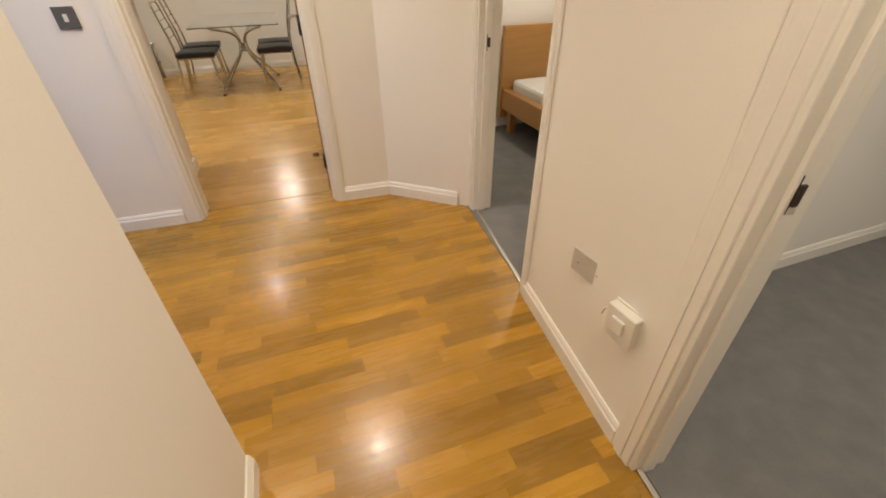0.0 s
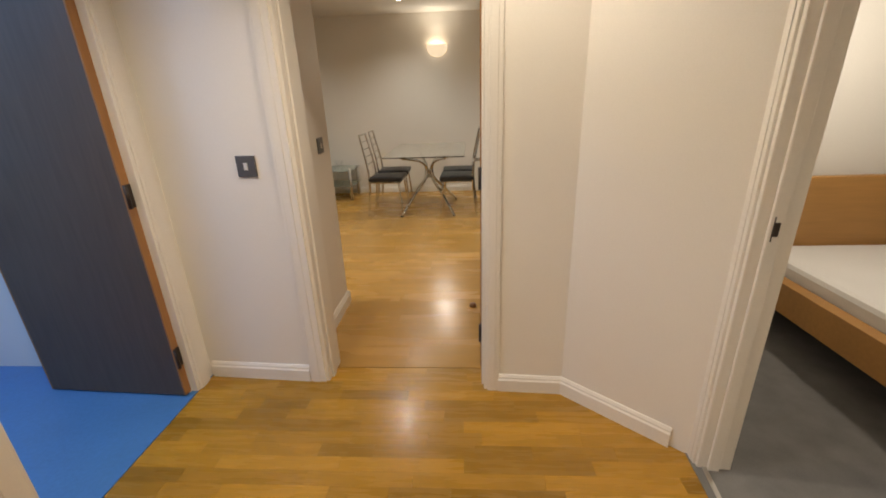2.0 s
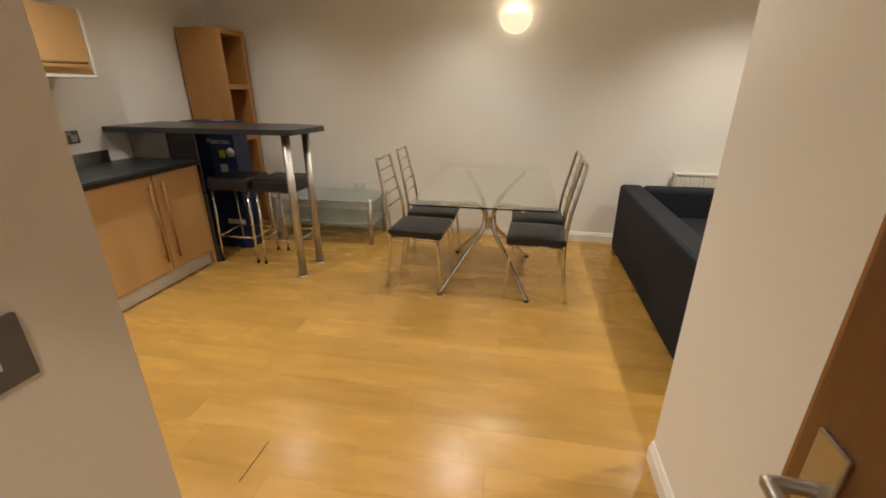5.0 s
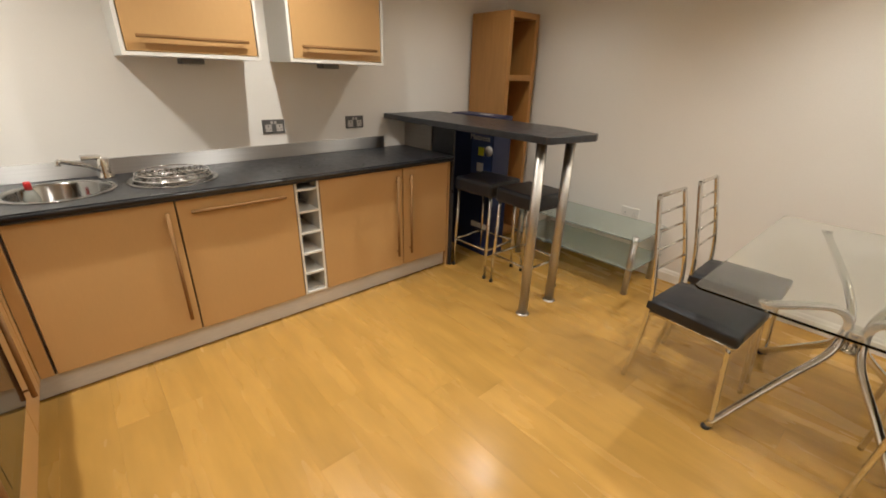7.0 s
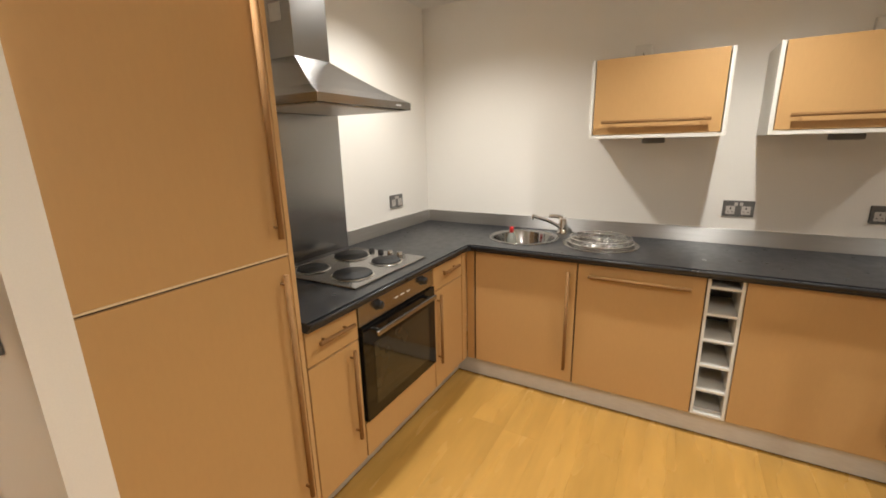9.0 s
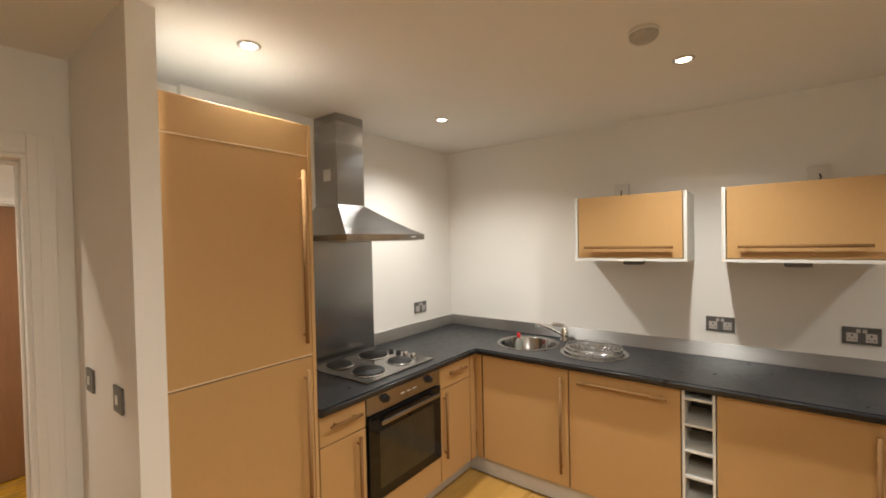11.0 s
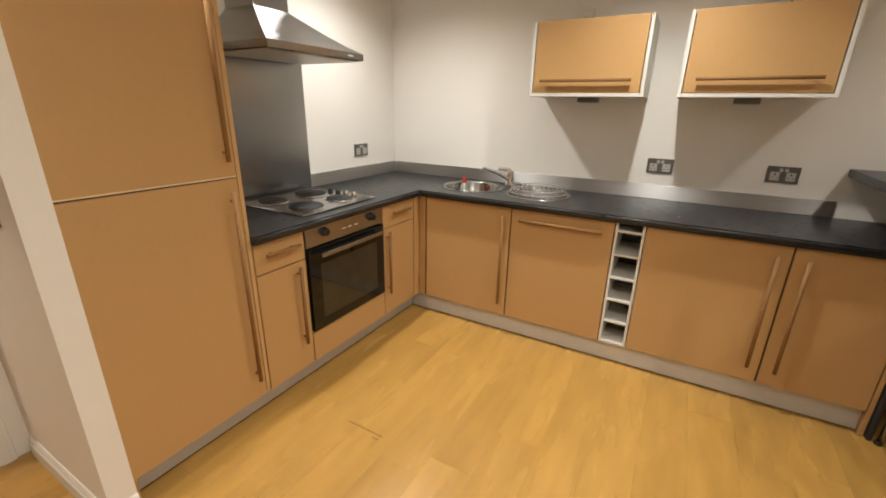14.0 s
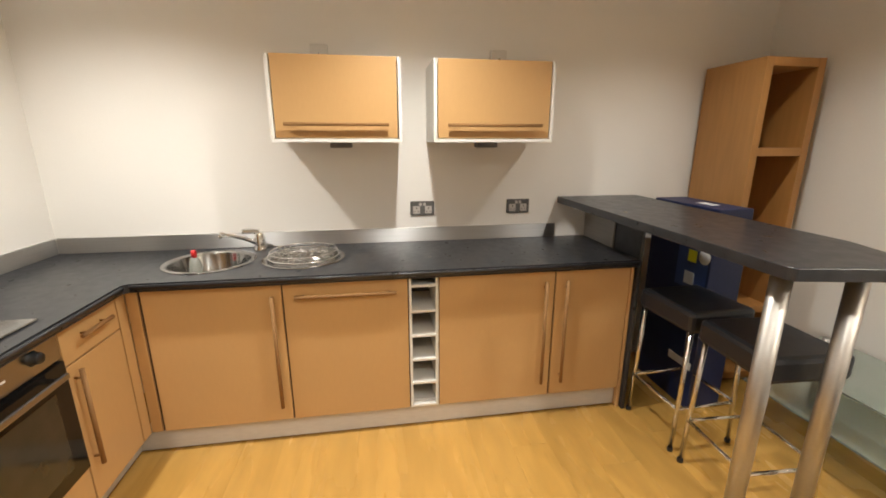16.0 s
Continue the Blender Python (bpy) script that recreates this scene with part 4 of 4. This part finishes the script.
for z in (0.42, 0.20):
    part("glass_shelf", bm_box(0.72, 1.80, 3.70, SCY - 0.03, z, z + 0.010, 0.002), M_TVGLASS, root, "greenish glass shelf")
for x in (0.77, 1.765):
    for y in (3.735, SCY - 0.075):
        part("leg", bm_tube([(x, y, 0), (x, y, 0.445)], 0.022, 20), M_SATIN, root)


# ---- dining set ----
root = thing("dining_table", "clear glass dining table on bent chrome tube legs", "table")
TC, TZ = (2.940, 3.245), 0.745
part("glass_top", bm_prism([(2.475, 2.595), (2.495, 2.575), (3.375, 2.575), (3.395, 2.595), (3.395, 3.96), (3.375, 3.98), (2.495, 3.98), (2.475, 3.96)], TZ - 0.010, TZ, 0.002), M_GLASS, root, "clear rounded-corner glass top")
for sx in (-1, 1):
    for sy in (-1, 1):
        pts = [(sx * 0.318, sy * 0.435, 0.012), (sx * 0.17, sy * 0.22, 0.22), (sx * 0.06, sy * 0.085, 0.37), (sx * 0.034, sy * 0.036, 0.46), (sx * 0.040, sy * 0.046, 0.55), (sx * 0.105, sy * 0.20, 0.635), (sx * 0.25, sy * 0.59, TZ - 0.022)]
        lg = part("leg", bm_tube(smooth_line([(TC[0] + x, TC[1] + y, z) for x, y, z in pts], 6), 0.017, 14), M_CHROME, root, "bent chrome tube leg")
        part("pad", bm_lathe([(0.0, TZ - 0.011), (0.024, TZ - 0.011), (0.024, TZ - 0.018), (0.012, TZ - 0.026)], 18, (TC[0] + sx * 0.25, TC[1] + sy * 0.59)), M_CHROME, lg)
        part("foot", bm_lathe([(0.0, 0.0), (0.019, 0.0), (0.019, 0.014), (0.0, 0.02)], 14, (TC[0] + sx * 0.318, TC[1] + sy * 0.435)), M_BLACK, lg)
part("hub", bm_lathe([(0.0, 0.40), (0.045, 0.40), (0.045, 0.412), (0.02, 0.415), (0.02, 0.485), (0.045, 0.488), (0.045, 0.50), (0.0, 0.50)], 24, TC), M_CHROME, root)


def dining_chair():
    """A chair facing +x with its middle at the origin."""
    root = thing("dining_chair", "chrome ladder-back dining chair with black padded seat", "chair", "chairs round the glass table")
    bm = bm_box(-0.20, 0.20, -0.19, 0.19, 0.425, 0.475, 0.0)
    for v in bm.verts:
        if v.co.x < 0:
            v.co.y *= 0.9
    bmesh.ops.subdivide_edges(bm, edges=list(bm.edges), cuts=5, use_grid_fill=True)
    for v in bm.verts:
        if v.co.z > 0.45:
            v.co.z += 0.014 * max(0.0, 1 - (v.co.x / 0.2) ** 2) * max(0.0, 1 - (v.co.y / 0.19) ** 2)
        r = max(abs(v.co.x) / 0.20, abs(v.co.y) / 0.19)
        if r > 0.98 and abs(v.co.z - 0.45) > 0.02:
            v.co.x *= 0.955
            v.co.y *= 0.955
    for f in bm.faces:
        f.smooth = True
    part("seat", bm, M_LEATHER, root, "black padded leatherette seat")
    part("seat_frame", bm_tube([(-0.185, -0.16, 0.414), (0.185, -0.175, 0.414), (0.185, 0.175, 0.414), (-0.185, 0.16, 0.414), (-0.185, -0.16, 0.414)], 0.010, 10), M_CHROME, root)
    for s in (-1, 1):
        part("front_leg", bm_tube(smooth_line([(0.165, s * 0.165, 0.42), (0.185, s * 0.176, 0.2), (0.20, s * 0.185, 0.0)], 4), 0.011, 12), M_CHROME, root)
        part("back_leg", bm_tube(smooth_line([(-0.235, s * 0.165, 0.0), (-0.20, s * 0.160, 0.25), (-0.19, s * 0.158, 0.45), (-0.205, s * 0.155, 0.62), (-0.245, s * 0.140, 0.82), (-0.275, s * 0.128, 0.965)], 5), 0.011, 12), M_CHROME, root, "chrome back upright and leg in one")
    for z, x, h in ((0.965, -0.275, 0.128), (0.885, -0.258, 0.135), (0.80, -0.241, 0.142), (0.715, -0.224, 0.149), (0.63, -0.207, 0.154)):
        part("back_rung", bm_tube([(x, -h, z), (x, h, z)], 0.006 if z < 0.95 else 0.010, 10), M_CHROME, root)
    return root


first = dining_chair()
first.matrix_world = pose(2.445, 3.02, 0, 0, 0, -3)
copy_thing(first, pose(2.45, 3.50, 0, 0, 0, 1))
copy_thing(first, pose(3.30, 3.01, 0, 0, 0, 178))
copy_thing(first, pose(3.31, 3.44, 0, 0, 0, 181))

# ---- sofa and radiator ----
root = thing("sofa", "low dark grey fabric sofa with square arms", "sofa")
part("back", bm_box(4.02, 4.20, 1.98, 3.945, 0.06, 0.645, 0.03), M_SOFA, root)
for y0, y1 in ((1.981, 2.14), (3.78, 3.945)):
    part("arm", bm_box(4.205, 4.86, y0, y1, 0.06, 0.643, 0.03), M_SOFA, root)
part("base", bm_box(4.205, 4.84, 2.145, 3.775, 0.08, 0.28, 0.02), M_SOFA, root)
for y0, y1 in ((2.15, 2.935), (2.94, 3.77)):
    part("seat_cushion", bm_box(4.21, 4.85, y0, y1, 0.282, 0.42, 0.03), M_SOFA, root)
for x in (4.052, 4.78):
    for y in (2.04, 3.88):
        part("foot", bm_box(x - 0.03, x + 0.03, y - 0.03, y + 0.03, 0.0, 0.062, 0.004), M_STEEL_B, root, "square metal foot")

root = thing("radiator", "cream enamelled panel radiator under no sill", "radiator")
tagged(root, "cream enamelled ribbed panel radiator on the wall")
RX0, RX1, RZ0, RZ1 = 4.51, 5.60, 0.20, 0.72
part("back_panel", bm_box(RX0, RX1, SCY - 0.05, SCY - 0.03, RZ0, RZ1 - 0.02, 0.004), M_RAD, root)
n = 28
for i in range(n):
    x = RX0 + 0.03 + i * (RX1 - RX0 - 0.06) / (n - 1)
    part("rib", bm_box(x - 0.013, x + 0.013, SCY - 0.098, SCY - 0.086, RZ0 + 0.03, RZ1 - 0.04, 0.005), M_RAD, root)
part("front_panel", bm_box(RX0, RX1, SCY - 0.088, SCY - 0.078, RZ0, RZ1 - 0.02, 0.004), M_RAD, root)
part("top_grille", bm_box(RX0, RX1, SCY - 0.10, SCY - 0.03, RZ1 - 0.02, RZ1, 0.004), M_RAD, root)
for x in (RX0 + 0.2, RX1 - 0.2):
    part("bracket", bm_box(x - 0.02, x + 0.02, SCY - 0.03, SCY - 0.001, RZ0 + 0.1, RZ1 - 0.1), M_RAD, root)

# ---- bedroom ----
root = thing("bed", "low oak bed with tall headboard and bare frame", "bed")
part("headboard", bm_box(5.10, 6.78, 0.50, 0.545, 0.12, 0.86, 0.004), M_OAK_X, root, "wide oak headboard")
for x in (5.12, 6.69):
    part("rail", bm_box(x, x + 0.07, -1.50, 0.498, 0.20, 0.365, 0.003), M_OAK_X, root)
part("foot_rail", bm_box(5.191, 6.689, -1.50, -1.43, 0.20, 0.365, 0.003), M_OAK_X, root)
part("slat_base", bm_box(5.191, 6.689, -1.429, 0.498, 0.20, 0.25), M_WHITE, root)
for x in (5.16, 6.66):
    for y in (-1.44, 0.40):
        part("leg", bm_box(x, x + 0.06, y, y + 0.06, 0.0, 0.22, 0.003), M_OAK, root)
root = thing("mattress", "bare white mattress on the bed", "mattress")
part("pad", bm_box(5.200, 6.68, -1.42, 0.49, 0.251, 0.445, 0.03), M_MATTRESS, root)
root = thing("pendant_lamp", "dark conical pendant lamp shade, lit inside", "pendant lamp")
part("shade", bm_lathe([(0.035, 1.955), (0.055, 1.935), (0.15, 1.830), (0.148, 1.827), (0.053, 1.927), (0.034, 1.947)], 36, (5.36, -0.20), close=True), M_SHADE, root)
part("diffuser", bm_lathe([(0.0, 1.89), (0.04, 1.89), (0.05, 1.875), (0.04, 1.855), (0.0, 1.848)], 24, (5.36, -0.20)), M_BULB, root)
part("flex", bm_tube([(5.36, -0.20, 1.95), (5.36, -0.20, CEIL)], 0.004, 8), M_PLASTIC, root)


# ---- floor pieces ----
def lay(owner, name, material, area, along_len, wide, seed, z=0.0, turn=0.0, gap=0.00025, lens=(1.0,), thick=0.011):
    """Boards in running rows along x, cut at the area's bounds; alike pieces share one mesh."""
    rnd = random.Random(seed)
    x0, x1, y0, y1 = area
    meshes = {}
    y = y0
    while y < y1 - 0.004:
        w = min(wide, y1 - y)
        x = x0 - rnd.uniform(0.1, 0.9) * along_len
        while x < x1:
            L = along_len * rnd.choice(lens)
            a, b = max(x, x0), min(x + L, x1)
            x += L
            if b - a < 0.02:
                continue
            key = (round(b - a, 4), round(w, 4))
            if key not in meshes:
                bm = bm_box(-key[0] / 2 + gap, key[0] / 2 - gap, -key[1] / 2 + gap * 0.5, key[1] / 2 - gap * 0.5, -thick, 0)
                bmesh.ops.delete(bm, geom=[f for f in bm.faces if f.normal.z < -0.5], context="FACES_ONLY")
                meshes[key] = mesh_of(name, bm, material)
            ob = new(name, meshes[key])
            ob.parent = owner
            ob.location = ((a + b) / 2, y + w / 2, z)
        y += w


floor_room = thing("floor_living", "honey-coloured wood laminate floor with long boards", "floor", kind="structure")
lay(floor_room, "board", M_LAM, (0.0, 6.6, -0.16, SCY), 1.28, 0.192, 5, lens=(1.0,))
for x, y0, y1 in ((1.735, 0.93, 1.13), (2.165, 1.13, 1.33), (1.76, 1.09, 1.12)):
    part("open_joint", bm_box(x - 0.002, x + 0.002, y0, y1, 0.0002, 0.0012), M_GAP_JOINT, floor_room, "dark open board joint")
floor_hall = thing("floor_hall", "golden oak parquet floor of short mixed strips", "floor", kind="structure")
lay(floor_hall, "strip", M_PARQ, (2.035, 4.36, -3.0, -0.165), 0.42, 0.068, 9, z=0.0004, lens=(0.55, 0.8, 1.0, 1.2))
lay(floor_hall, "long_strip", M_PARQ, (2.997, 4.2, -4.6, -3.0), 0.9, 0.136, 10, z=0.0004, lens=(0.8, 1.0))
